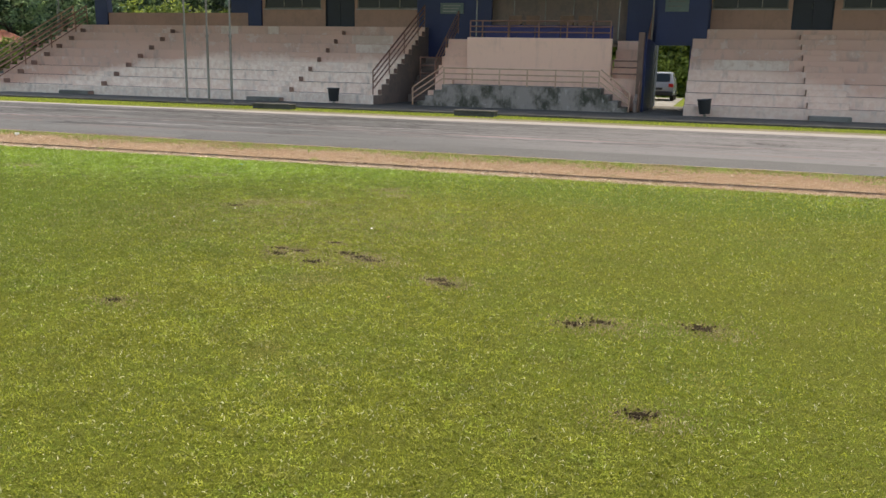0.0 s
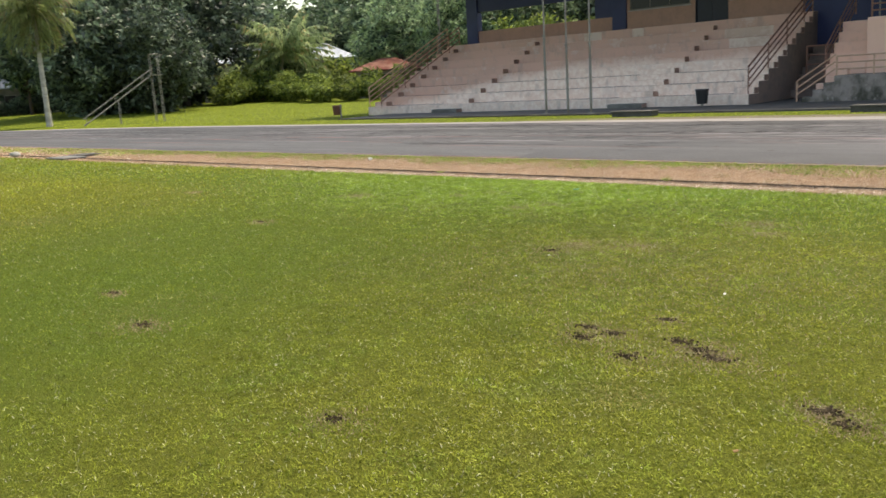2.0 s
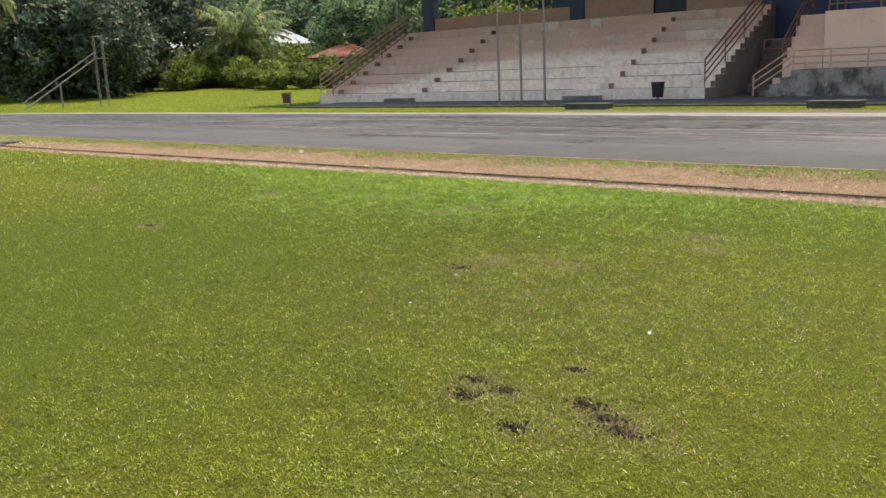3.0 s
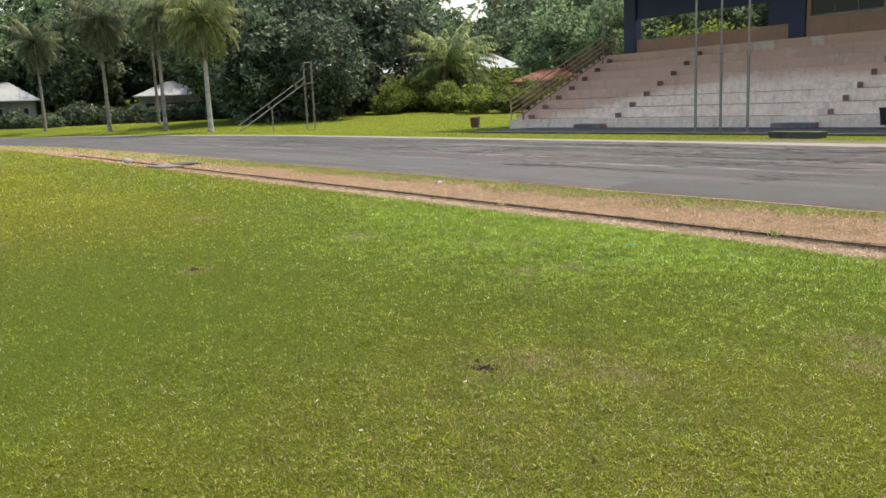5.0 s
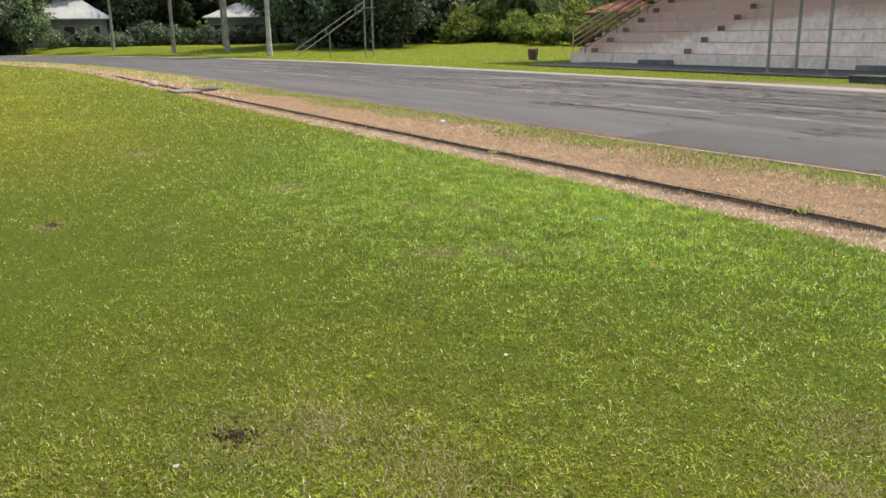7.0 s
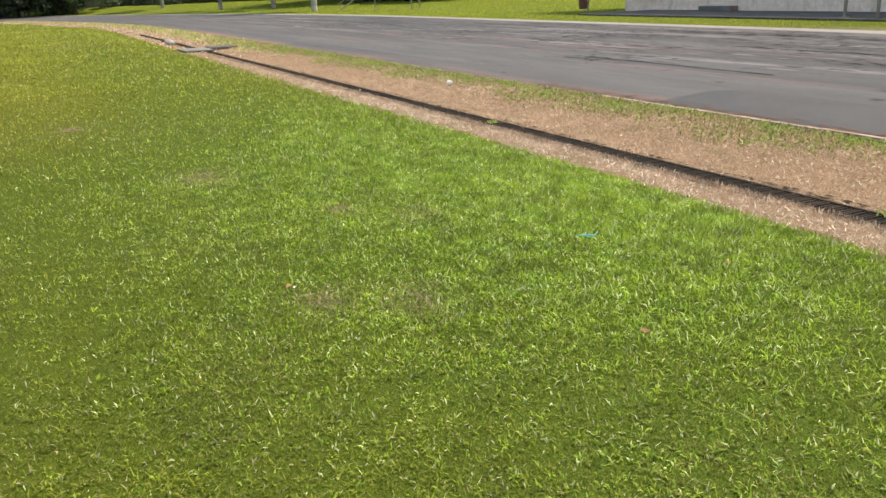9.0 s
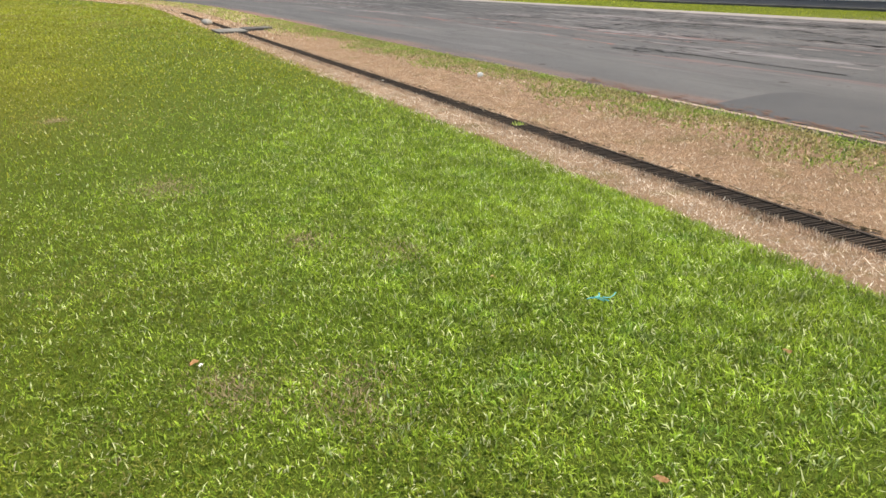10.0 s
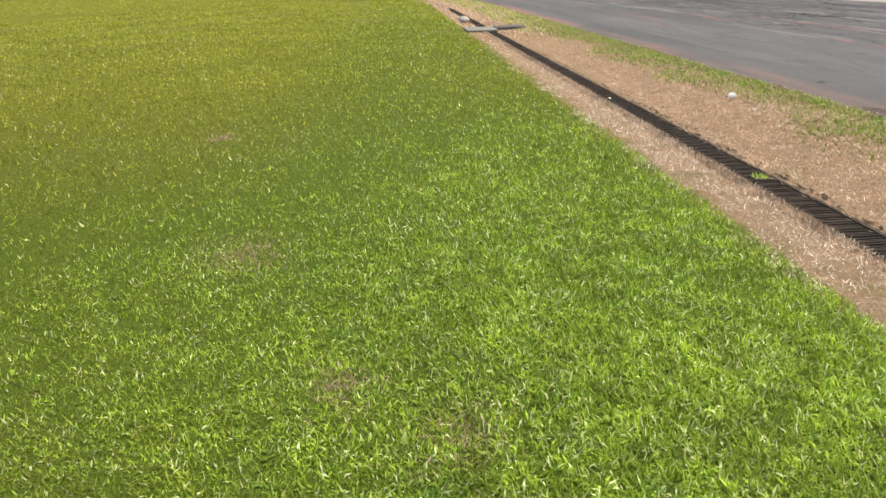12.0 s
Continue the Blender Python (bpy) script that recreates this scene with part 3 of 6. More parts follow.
bmesh.ops.recalc_face_normals(bm, faces=bm.faces)
single("asphalt_patch", bm, PATCH, "dark newer asphalt repair patch on the track", "road patch", kind="structure")


def ragged(bm, cx, cy, ln, wd, z, turn=0.0, n=10):
    """A flat ragged patch, longer than it is wide."""
    ph = track_rng.uniform(0, 6.28, 2)
    ring = []
    for k in range(n):
        a = 2 * math.pi * k / n
        q = 0.75 + 0.3 * math.sin(2 * a + ph[0]) * math.sin(5 * a + ph[1]) + track_rng.uniform(-0.2, 0.2)
        u, v = ln * q * math.cos(a), wd * q * math.sin(a)
        x = cx + u * math.cos(turn) - v * math.sin(turn)
        ring.append(bm.verts.new((x, bent(x, cy + u * math.sin(turn) + v * math.cos(turn)), z)))
    bm.faces.new(ring)


track_rng = np.random.default_rng(21)
breaks = bmesh.new()
for k in range(5200):
    x = track_rng.uniform(-50, 14) if k % 3 else track_rng.uniform(-26, 4)
    row = (17.5, 19.6, 20.7, 21.8, 22.6, 23.3, 24.0)[track_rng.integers(0, 7)]
    if row < 18 and not -16 < x < -8:
        row += 3.2
    y = row + track_rng.normal(0, 0.36)
    if x > -7 and track_rng.random() < 0.65:
        continue
    if math.sin(x * 0.9 + row * 7) + math.sin(x * 0.37 + row * 3) < -0.2:
        continue
    ragged(breaks, x, y, float(np.exp(track_rng.normal(-2.1, 0.65))), track_rng.uniform(0.009, 0.036), 0.0115, track_rng.normal(0, 0.03))
# two long cracks along the lanes
for x0, x1, y0 in ((-15.7, -4.0, 20.67), (-15.4, -11.0, 17.52), (-34.0, -18.0, 21.9), (-30.0, -8.0, 23.2)):
    pts, y = [], y0
    for x in np.arange(x0, x1, 0.25):
        y += track_rng.normal(0, 0.018) + 0.02 * (y0 - y)
        w = 0.012 + 0.022 * track_rng.random()
        pts.append([breaks.verts.new((x, bent(x, y - w), 0.0125)), breaks.verts.new((x, bent(x, y + w), 0.0125))])
    for a, b in zip(pts, pts[1:]):
        breaks.faces.new((a[0], b[0], b[1], a[1]))
single("asphalt_cracks", breaks, CRACK, "dark cracks and broken-out patches in the asphalt", "cracks", kind="stuff")
bm = bmesh.new()
for k in range(420):
    x = track_rng.uniform(-40, 10)
    ragged(bm, x, track_rng.uniform(18, 24.6), float(np.exp(track_rng.normal(-1.2, 0.7))), track_rng.uniform(0.02, 0.09), 0.0105, track_rng.normal(0, 0.03))
single("worn_asphalt", bm, WORN, "pale worn-through patches in the asphalt", "worn patches", kind="stuff")
# faded red lane lines
for x0, x1, y0, y1 in ((-27.0, -15.9, 18.35, 17.66), (-26.0, -15.6, 19.25, 18.93)):
    bm = bmesh.new()
    pts = []
    for x in np.arange(x0, x1, 0.3):
        f = (x - x0) / (x1 - x0)
        y, w = y0 + (y1 - y0) * f + track_rng.normal(0, 0.012), 0.05 * (0.4 + 0.6 * track_rng.random())
        pts.append([bm.verts.new((x, y - w, 0.011)), bm.verts.new((x, y + w, 0.011))])
    for a, b in zip(pts, pts[1:]):
        bm.faces.new((a[0], b[0], b[1], a[1]))
    single("lane_line", bm, REDLINE, "faded red painted lane line on the asphalt", "lane line", kind="structure")
# red dust blown against the kerb
bm = bmesh.new()
for k in range(700):
    ragged(bm, track_rng.uniform(-12.5, -2.0), 14.66 + abs(track_rng.normal(0, 0.12)), float(np.exp(track_rng.normal(-3.3, 0.5))), track_rng.uniform(0.010, 0.03), 0.0165 + 0.000004 * k, track_rng.normal(0, 0.08))
single("red_dust", bm, REDDUST, "reddish dust blown along the track side of the kerb", "dust", kind="stuff")
# the kerb along the inner edge, in cast lengths
kerb = thing("kerb", (-2.0, 14.6, 0), "low weathered concrete kerb edging the track", "kerb", kind="structure")
for i in range(9):
    x0 = -11.0 + i * 1.5
    part("kerb_stone", boxes((x0 + 0.01, x0 + 1.49, 14.58 + 0.004 * (i % 3), 14.645, -0.05, 0.020 + 0.004 * ((i * 7) % 3)), bevel=0.008), KERB, kerb)
# apron in front of the stand
single("pavement", boxes((-31.4, 24.0, 28.55, 41.5, -0.1, 0.06)), DARKCONC, "dark concrete apron along the front of the stand", "pavement", kind="structure")

# ---- grandstand ----
LX0, LX1, RX0, RX1 = -33.15, -12.85, -0.55, 19.75


def half_steps(parent, x0, x1, first=0):
    for k in range(first, ROWS_UP):
        y = FRONT + k * TREAD
        z = k * RISE
        bm = boxes((x0, x1, y - 0.42, y - 0.002, z + (0.06 if k == 0 else 0.001), z + RISE * 0.52), bevel=0.012)
        part("half_step", bm, SEAT if k else CONCRETE, parent)
        # thin skins make both ends of the half step darker
        for xe in (x0, x1):
            a, b = (xe - 0.005, xe - 0.001) if xe == x0 else (xe + 0.001, xe + 0.005)
            part("step_end", boxes((a, b, y - 0.40, y - 0.012, z + 0.07 if k == 0 else z + 0.012, z + RISE * 0.49)), STEPEND, parent, "dark brown end of a half step")


def seating(x0, x1, aisles, patches, label):
    st = thing("seating_block", ((x0 + x1) / 2, FRONT, 0), label, "grandstand seating", "seating blocks")
    for k in range(ROWS_UP):
        y0 = FRONT + k * TREAD
        y1 = WALL_Y if k == ROWS_UP - 1 else y0 + TREAD - 0.002
        bm = boxes((x0, x1, y0, y1, 0.0 if k == 0 else 0.02, (k + 1) * RISE), bevel=0.015)
        part("tier", bm, SEAT, st, "whitish worn concrete tier" if k < 4 else "pink painted concrete tier")
        if 0 < k < 4:
            part("grime_joint", boxes((x0 + 0.003, x1 - 0.003, y0 - 0.006, y0 - 0.001, k * RISE + 0.001, k * RISE + 0.016)), BROWNCEM, st, "dark dirt-filled joint")
    for a, b, k in patches:
        y0 = FRONT + k * TREAD
        part("paint_patch", boxes((a, b, y0 - 0.004, y0 - 0.001, k * RISE + 0.03, (k + 1) * RISE - 0.025)), WHITISH, st, "patch of newer whitish paint on a riser")
    for a, b in aisles:
        half_steps(st, a, b, 1 if b - a < 1.0 else 0)
    return st


left_block = seating(LX0, LX1, [(-28.25, -26.65), (-18.5, -16.95), (LX0, LX0 + 0.85), (LX1 - 0.75, LX1)], [(-16.2, -14.1, 6), (-15.6, -13.9, 5), (-23.9, -22.9, 7), (-21.2, -20.6, 7)], "concrete tiered seating with peeling pink and white paint")
right_block = seating(RX0, RX1, [(3.72, 5.08), (12.3, 13.7)], [(0.4, 3.2, 4), (8.1, 9.6, 7), (8.8, 9.8, 5), (9.6, 11.4, 6)], "concrete tiered seating with peeling pink and white paint")
# cement skins over the ends of the tiers, shade put into their dark colour
for nm, xx in (("left", LX1), ("right", RX0)):
    pts = [(FRONT + 0.01, 0.0)]
    for k in range(ROWS_UP):
        pts += [(FRONT + 0.01 + k * TREAD, (k + 1) * RISE - 0.01), (FRONT + 0.01 + (k + 1) * TREAD, (k + 1) * RISE - 0.01)]
    pts[-1] = (WALL_Y, DECK - 0.01)
    pts.append((WALL_Y, 0.0))
    d = 0.012 if nm == "left" else -0.012
    part("end_wall", prism(bmesh.new(), pts, "x", xx, xx + d), SIDE, left_block if nm == "left" else right_block, "brown cement end wall, its shade put into the colour")


def slope_rail(name, x, material, label, y0=FRONT + 0.12, steps=ROWS_UP, bars=4, h=0.98, z0=RISE):
    """A handrail with sloping bars that climbs one end of the tiers."""
    th = thing(name, (x, y0, z0), label, "handrail", "stair handrails")
    y1 = y0 + (steps - 1) * TREAD
    z1 = z0 + (steps - 1) * RISE
    for k in range(0, steps, 2):
        y, z = y0 + k * TREAD, z0 + k * RISE
        part("post", tubed((x, y, z - (RISE - 0.06 if k == 0 and z0 == RISE else 0)), (x, y, z + h), 0.028), material, th)
    part("post", tubed((x, y1, z1), (x, y1, z1 + h), 0.028), material, th)
    for b in range(bars):
        o = h * (1 - b / bars)
        part("rail", tubed((x, y0, z0 + o), (x, y1, z1 + o), 0.036 if b == 0 else 0.028), material, th)
    return th


# brown rail like the next ones, with sunlight put into its tan
slope_rail("stair_handrail", LX0 + 0.02, RAILTAN, "steel handrail climbing the open end of the tiers, tan from painted-in sunlight")
slope_rail("stair_handrail", LX0 + 0.90, RUST, "rusty brown steel handrail on the inner side of the end steps")
slope_rail("stair_handrail", LX1 - 0.06, RUST, "rusty brown steel handrail climbing beside the stairwell")

# back wall, parapet, columns, doors, windows
back = thing("wall_north", (-10, WALL_Y, 0), "brown painted back wall of the stand", "wall", kind="structure")
part("parapet", boxes((LX0 + 0.9, -23.1, WALL_Y, WALL_Y + 0.2, DECK - 0.4, 4.2), bevel=0.01), WALLPAINT, back)
TOP = 7.4


def wall_piece(x0, x1, z0, z1, mat=WALLPAINT):
    part("wall_panel", boxes((x0, x1, WALL_Y, WALL_Y + 0.2, z0, z1)), mat, back)


def window_unit(x0, x1, z0, z1, panes, n):
    w = thing("window_" + n, (x0, WALL_Y, z0), "dark glazed window in a plain frame", "window", kind="structure")
    fr = bmesh.new()
    part("window_sill", boxes((x0 - 0.05, x1 + 0.05, WALL_Y - 0.06, WALL_Y + 0.1, z0 - 0.05, z0), bevel=0.008), PALECONC, w)
    for a, b, c, d in ((x0, x0 + 0.06, z0, z1), (x1 - 0.06, x1, z0, z1), (x0 + 0.06, x1 - 0.06, z0, z0 + 0.06), (x0 + 0.06, x1 - 0.06, z1 - 0.06, z1)):
        box(fr, a, b, WALL_Y + 0.03, WALL_Y + 0.11, c, d)
    part("window_frame", fr, CONCRETE, w)
    step = (x1 - x0 - 0.12) / panes
    for i in range(panes):
        a = x0 + 0.06 + i * step
        part("pane", boxes((a - 0.01, a + step + 0.01, WALL_Y + 0.06, WALL_Y + 0.075, z0 + 0.05, z1 - 0.05)), GLASS, w)
        if i:
            part("mullion", boxes((a - 0.015, a + 0.015, WALL_Y + 0.04, WALL_Y + 0.10, z0 + 0.06, z1 - 0.06)), GALV, w)


def door_unit(x0, x1, n):
    d = thing("door_" + n, (x0, WALL_Y, DECK), "dark navy double door in the back wall", "door", kind="structure")
    mid = (x0 + x1) / 2
    for a, b in ((x0 + 0.04, mid - 0.005), (mid + 0.005, x1 - 0.04)):
        part("door_leaf", boxes((a, b, WALL_Y + 0.08, WALL_Y + 0.13, DECK + 0.01, DECK + 2.1), bevel=0.006), DOORPAINT, d)
    part("door_frame", boxes((x0, x0 + 0.04, WALL_Y - 0.01, WALL_Y + 0.15, DECK, DECK + 2.14), (x1 - 0.04, x1, WALL_Y - 0.01, WALL_Y + 0.15, DECK, DECK + 2.14), (x0 + 0.04, x1 - 0.04, WALL_Y - 0.01, WALL_Y + 0.15, DECK + 2.1, DECK + 2.14)), DOORPAINT, d)
    # strip added behind the leaves so no daylight shows through their gap
    part("gap_cover", boxes((mid - 0.05, mid + 0.05, WALL_Y + 0.131, WALL_Y + 0.15, DECK + 0.01, DECK + 2.1)), DOORPAINT, d)
    part("door_handle", tubed((mid - 0.06, WALL_Y + 0.05, DECK + 0.95), (mid - 0.06, WALL_Y + 0.05, DECK + 1.15), 0.012), DARKCONC, d)


def bay(wins, door, x0, x1):
    """A stretch of back wall from x0 to x1 with windows and one door."""
    z = DECK - 0.4
    cuts = sorted([(a, b, "w") for a, b in wins] + [(door[0], door[1], "d")])
    at = x0
    for a, b, kind in cuts:
        if a > at:
            wall_piece(at, a, z, TOP)
        if kind == "w":
            wall_piece(a, b, z, 4.42)
            wall_piece(a, b, 5.62, TOP)
        else:
            wall_piece(a, b, DECK + 2.14, TOP)
        at = b
    if x1 > at:
        wall_piece(at, x1, z, TOP)


bay([(-22.1, -18.9), (-16.9, -13.5)], (-18.65, -17.05), -23.1, -12.85)
bay([(0.1, 3.25), (5.4, 8.6)], (3.43, 5.08), 0.0, 19.75)
for i, (a, b) in enumerate([(-22.1, -18.9), (-16.9, -13.5), (0.1, 3.25), (5.4, 8.6)]):
    window_unit(a, b, 4.42, 5.62, 3, str(i + 1))
door_unit(-18.65, -17.05, "1")
door_unit(3.43, 5.08, "2")
wall_piece(-24.1, -23.1, 4.2, TOP, BLUE)
# unseen walls added behind the windows and doors to keep daylight out
for a, b in ((-23.1, -12.85), (0.0, 19.75)):
    part("daylight_blocker", boxes((a, b, 41.2, 41.4, 0.0, 6.93)), SIDE, back, "added wall out of sight that keeps daylight off the windows")
    part("blocker_end", boxes((a, a + 0.1, WALL_Y + 0.36, 41.19, 0.0, 6.93)), SIDE, back)
    part("blocker_end", boxes((b - 0.1, b, WALL_Y + 0.36, 41.19, 0.0, 6.93)), SIDE, back)
part("fascia", boxes((LX0 + 0.9, -24.1, WALL_Y, WALL_Y + 0.15, 5.25, 6.6), bevel=0.01), BLUE, back, "navy fascia over the open bay")

# roof on cantilevered beams
roof = thing("roof", (-7, WALL_Y, 6.5), "flat cantilevered roof with navy beams over the stand", "roof", kind="structure")
part("roof_slab", prism(bmesh.new(), [(32.4, 7.35), (41.5, 6.95), (41.5, 7.15), (32.4, 7.55)], "x", -35.6, 22.0), BLUE, roof)
COLS = (-32.24, -22.66, -13.3, -0.32, 9.5, 19.0)
for i, x in enumerate(COLS):
    part("beam", prism(bmesh.new(), [(32.8, 7.12), (39.7, 6.45), (41.0, 6.45), (41.0, 7.0), (32.8, 7.33)], "x", x - 0.18, x + 0.18), BLUE, roof)
    w = 0.40
    bm = boxes((x - w, x + w, WALL_Y - 0.10, WALL_Y + 0.35, DECK - 0.3 if x not in (-0.32,) else 2.8, 6.6), bevel=0.03)
    part("column", bm, BLUE, roof, "navy painted concrete column")

part("lamp_arm", tubed((-33.3, 33.1, 7.15), (-35.2, 33.1, 6.3), 0.09, 0.14, 10), GALV, roof, "grey steel arm under the roof corner")

# ---- podium between the two blocks ----
podium = thing("podium", (-6.9, 33.0, 0), "pink painted officials' podium with a mossy front wall", "podium")
PX0, PX1, PZ = -10.15, -3.75, 0.94
part("plinth", boxes((PX0, PX1, 33.0, 35.0, 0.0, PZ), bevel=0.012), MOSSY, podium, "mossy stained concrete plinth")
for i in range(3):
    z = PZ * (3 - i) / 4
    for sx, xx in ((-1, PX0), (1, PX1)):
        a, b = xx + sx * 0.36 * i, xx + sx * 0.36 * (i + 1)
        part("side_step", boxes((min(a, b) + 0.002, max(a, b) - 0.002, 33.0, 34.4, 0.0, z), bevel=0.01), MOSSY, podium)
        part("step_cheek", boxes((min(a, b) + 0.002, max(a, b) - 0.002, 34.402, 34.7, 0.0, z + 0.42), bevel=0.01), PODIUM, podium, "pink cheek wall")
part("front_wall", boxes((-9.7, -3.6, 35.0, 35.18, 0.02, 2.9), bevel=0.015), PODIUM, podium, "plain pink front wall of the officials' box")
part("box_floor", boxes((-9.7, -3.6, 35.19, 39.6, 2.72, 2.88)), CONCRETE, podium)
for sx0, sx1 in ((-11.1, -9.72), (-3.58, -2.3)):
    for k in range(5):
        z0 = PZ + k * 0.388
        y0 = 35.0 + k * 0.45
        part("stair_tread", boxes((sx0, sx1, y0, y0 + 0.448 if k < 4 else 37.25, 0.02, z0 + 0.388), bevel=0.012), PODIUM, podium)


def flat_rail(name, pts, h, bars, material, label, post_at, r=0.03):
    """A rail through the given foot points, with posts at the listed fractions of each stretch."""
    th = thing(name, pts[0], label, "railing", "podium railings")
    for a, b in zip(pts, pts[1:]):
        a, b = Vector(a), Vector(b)
        for f in post_at:
            p = a.lerp(b, f)
            part("post", tubed(p, p + Vector((0, 0, h)), r), material, th)
        for k in range(bars):
            o = Vector((0, 0, h * (1 - k / bars)))
            part("rail", tubed(a + o, b + o, r * 0.9), material, th)
    return th


flat_rail("podium_rail", [(PX0 + 0.05, 33.08, PZ), (PX1 - 0.05, 33.08, PZ)], 0.66, 3, RAILTAN, "pinkish tan steel rail along the podium edge", (0, 0.19, 0.37, 0.55, 0.73, 0.9, 1))
flat_rail("podium_rail", [(PX0, 33.1, PZ), (-11.45, 33.1, 0.08)], 0.72, 3, RAILTAN, "pinkish tan steel rail down the podium steps", (1,))
flat_rail("podium_rail", [(PX1, 33.1, PZ), (-2.62, 33.1, 0.08)], 0.72, 3, RAILTAN, "pinkish tan steel rail down the podium steps", (1,))
flat_rail("box_rail", [(-9.6, 35.1, 2.9), (-3.7, 35.1, 2.9)], 0.68, 3, RUST, "rusty brown rail on top of the officials' box", (0, 0.09, 0.28, 0.5, 0.7, 0.88, 1))
flat_rail("stair_rail", [(-11.12, 35.0, 0.95), (-11.12, 38.4, 3.2)], 1.0, 4, RUST, "rusty brown rail beside the podium stairs", (0, 0.45, 1))
flat_rail("stair_gate", [(-12.2, 36.2, 1.0), (-11.2, 36.2, 1.0)], 1.05, 3, RUST, "rusty brown rail across the stairwell", (0, 1))
flat_rail("stair_rail", [(-3.55, 34.9, 1.25), (-2.35, 34.9, 1.25)], 0.78, 3, RUST, "rusty brown rail across the podium stairs", (0, 1))
flat_rail("stair_rail", [(-2.3, 33.4, 0.1), (-2.3, 38.6, 3.4)], 0.95, 3, RUST, "rusty brown rail beside the passage", (0, 0.3, 0.65, 1))
banner = thing("banner", (-6.9, 35.4, 2.9), "dark blue cloth banner behind the box rail", "banner")
for i in range(5):
    a = -9.0 + i * 1.08
    part("cloth_panel", boxes((a, a + 1.04, 35.30 + 0.02 * (i % 2), 35.33 + 0.02 * (i % 2), 2.9, 3.42), bevel=0.006), BLUEPANEL, banner)

# stairwell and rear of the podium
rear = thing("wall_blue", (-7, 39.6, 0), "navy painted wall behind the officials' box", "wall", kind="structure")
part("wall_panel", boxes((-12.84, -9.75, 39.2, 39.4, 0.06, TOP - 0.3)), BLUE, rear)
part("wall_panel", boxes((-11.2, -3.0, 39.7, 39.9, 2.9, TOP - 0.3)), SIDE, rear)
part("wall_panel", boxes((-3.49, -2.16, 39.2, 39.4, 0.06, TOP - 0.3)), BLUE, rear)
part("lintel", boxes((-2.15, 0.0, 38.6, 38.8, 2.78, TOP - 0.2)), BLUE, rear)
part("passage_wall", boxes((-2.32, -2.16, 34.2, 41.5, 0.06, 2.9)), BLUE, rear)
part("passage_wall", boxes((-0.66, -0.58, 38.4, 41.5, 0.06, 2.9)), BLUE, rear)
part("fin", prism(bmesh.new(), [(33.2, 0.0), (33.2, 0.5), (39.1, 3.6), (39.1, 0.0)], "x", -2.46, -2.34), SIDE, rear, "sloping cement cheek of the stairs")
part("pillar", boxes((-2.46, -2.24, 33.7, 34.0, 0.0, 3.1), bevel=0.015), BROWNCEM, rear, "brown cement pillar beside the passage")
stairs = thing("rear_stairs", (-12, 36.4, 0), "shaded concrete stairs between seating and podium", "stairs")
for k in range(7):
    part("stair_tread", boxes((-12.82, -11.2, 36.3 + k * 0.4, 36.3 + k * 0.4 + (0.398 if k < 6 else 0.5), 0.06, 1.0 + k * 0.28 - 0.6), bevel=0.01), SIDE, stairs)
for i, (x, y, z0, z1) in enumerate([(-9.45, 35.5, 2.9, 7.2), (-3.45, 35.5, 2.9, 7.2), (-2.2, 36.9, 2.9, 7.2), (-8.6, 38.9, 2.9, 6.9), (-7.2, 39.2, 2.9, 6.9), (-5.9, 39.2, 2.9, 6.9), (-4.8, 39.0, 2.9, 6.9)]):
    single("post", tubed((x, y, z0), (x, y, z1), 0.028), GALV, "thin pale steel post standing behind the box", "post", "thin posts", at=(x, y, z0))
sign = thing("sign_board", (-11.7, 39.1, 4.1), "grey-green notice board with unreadable lines", "sign")
part("board", boxes((-12.25, -11.1, 39.12, 39.17, 4.12, 4.62), bevel=0.01), SIGN, sign)
for k in range(3):
    part("text_bar", boxes((-12.12, -11.25 - 0.1 * k, 39.11, 39.118, 4.48 - k * 0.13, 4.52 - k * 0.13)), PALECONC, sign)

plate = thing("sign_board", (-1.33, 38.6, 4.2), "small grey-green plate on the navy lintel", "sign")
part("board", boxes((-1.83, -0.84, 38.55, 38.595, 4.2, 4.8), bevel=0.01), SIGN, plate)
for k in range(2):
    part("text_bar", boxes((-1.72, -0.98 - 0.15 * k, 38.54, 38.548, 4.6 - k * 0.2, 4.65 - k * 0.2)), CONCRETE, plate)


def wooden_seat(x):
    th = thing("wooden_chair", (x, 37.2, 2.88), "brown wooden armchair in the officials' box", "chair", "chairs in the box")
    part("seat", boxes((x - 0.3, x + 0.3, 36.95, 37.45, 3.28, 3.36), bevel=0.015), WOOD, th)
    part("backrest", boxes((x - 0.3, x + 0.3, 37.42, 37.5, 3.36, 3.95), bevel=0.015), WOOD, th)
    for sx in (-1, 1):
        part("armrest", boxes((x + sx * 0.3 - 0.03, x + sx * 0.3 + 0.03, 36.95, 37.42, 3.52, 3.57), bevel=0.008), WOOD, th)
        for yy in (36.98, 37.44):
            part("leg", boxes((x + sx * 0.27 - 0.025, x + sx * 0.27 + 0.025, yy - 0.025, yy + 0.025, 2.88, 3.28)), WOOD, th)


for x in (-8.2, -7.4, -5.9, -5.1):
    wooden_seat(x)

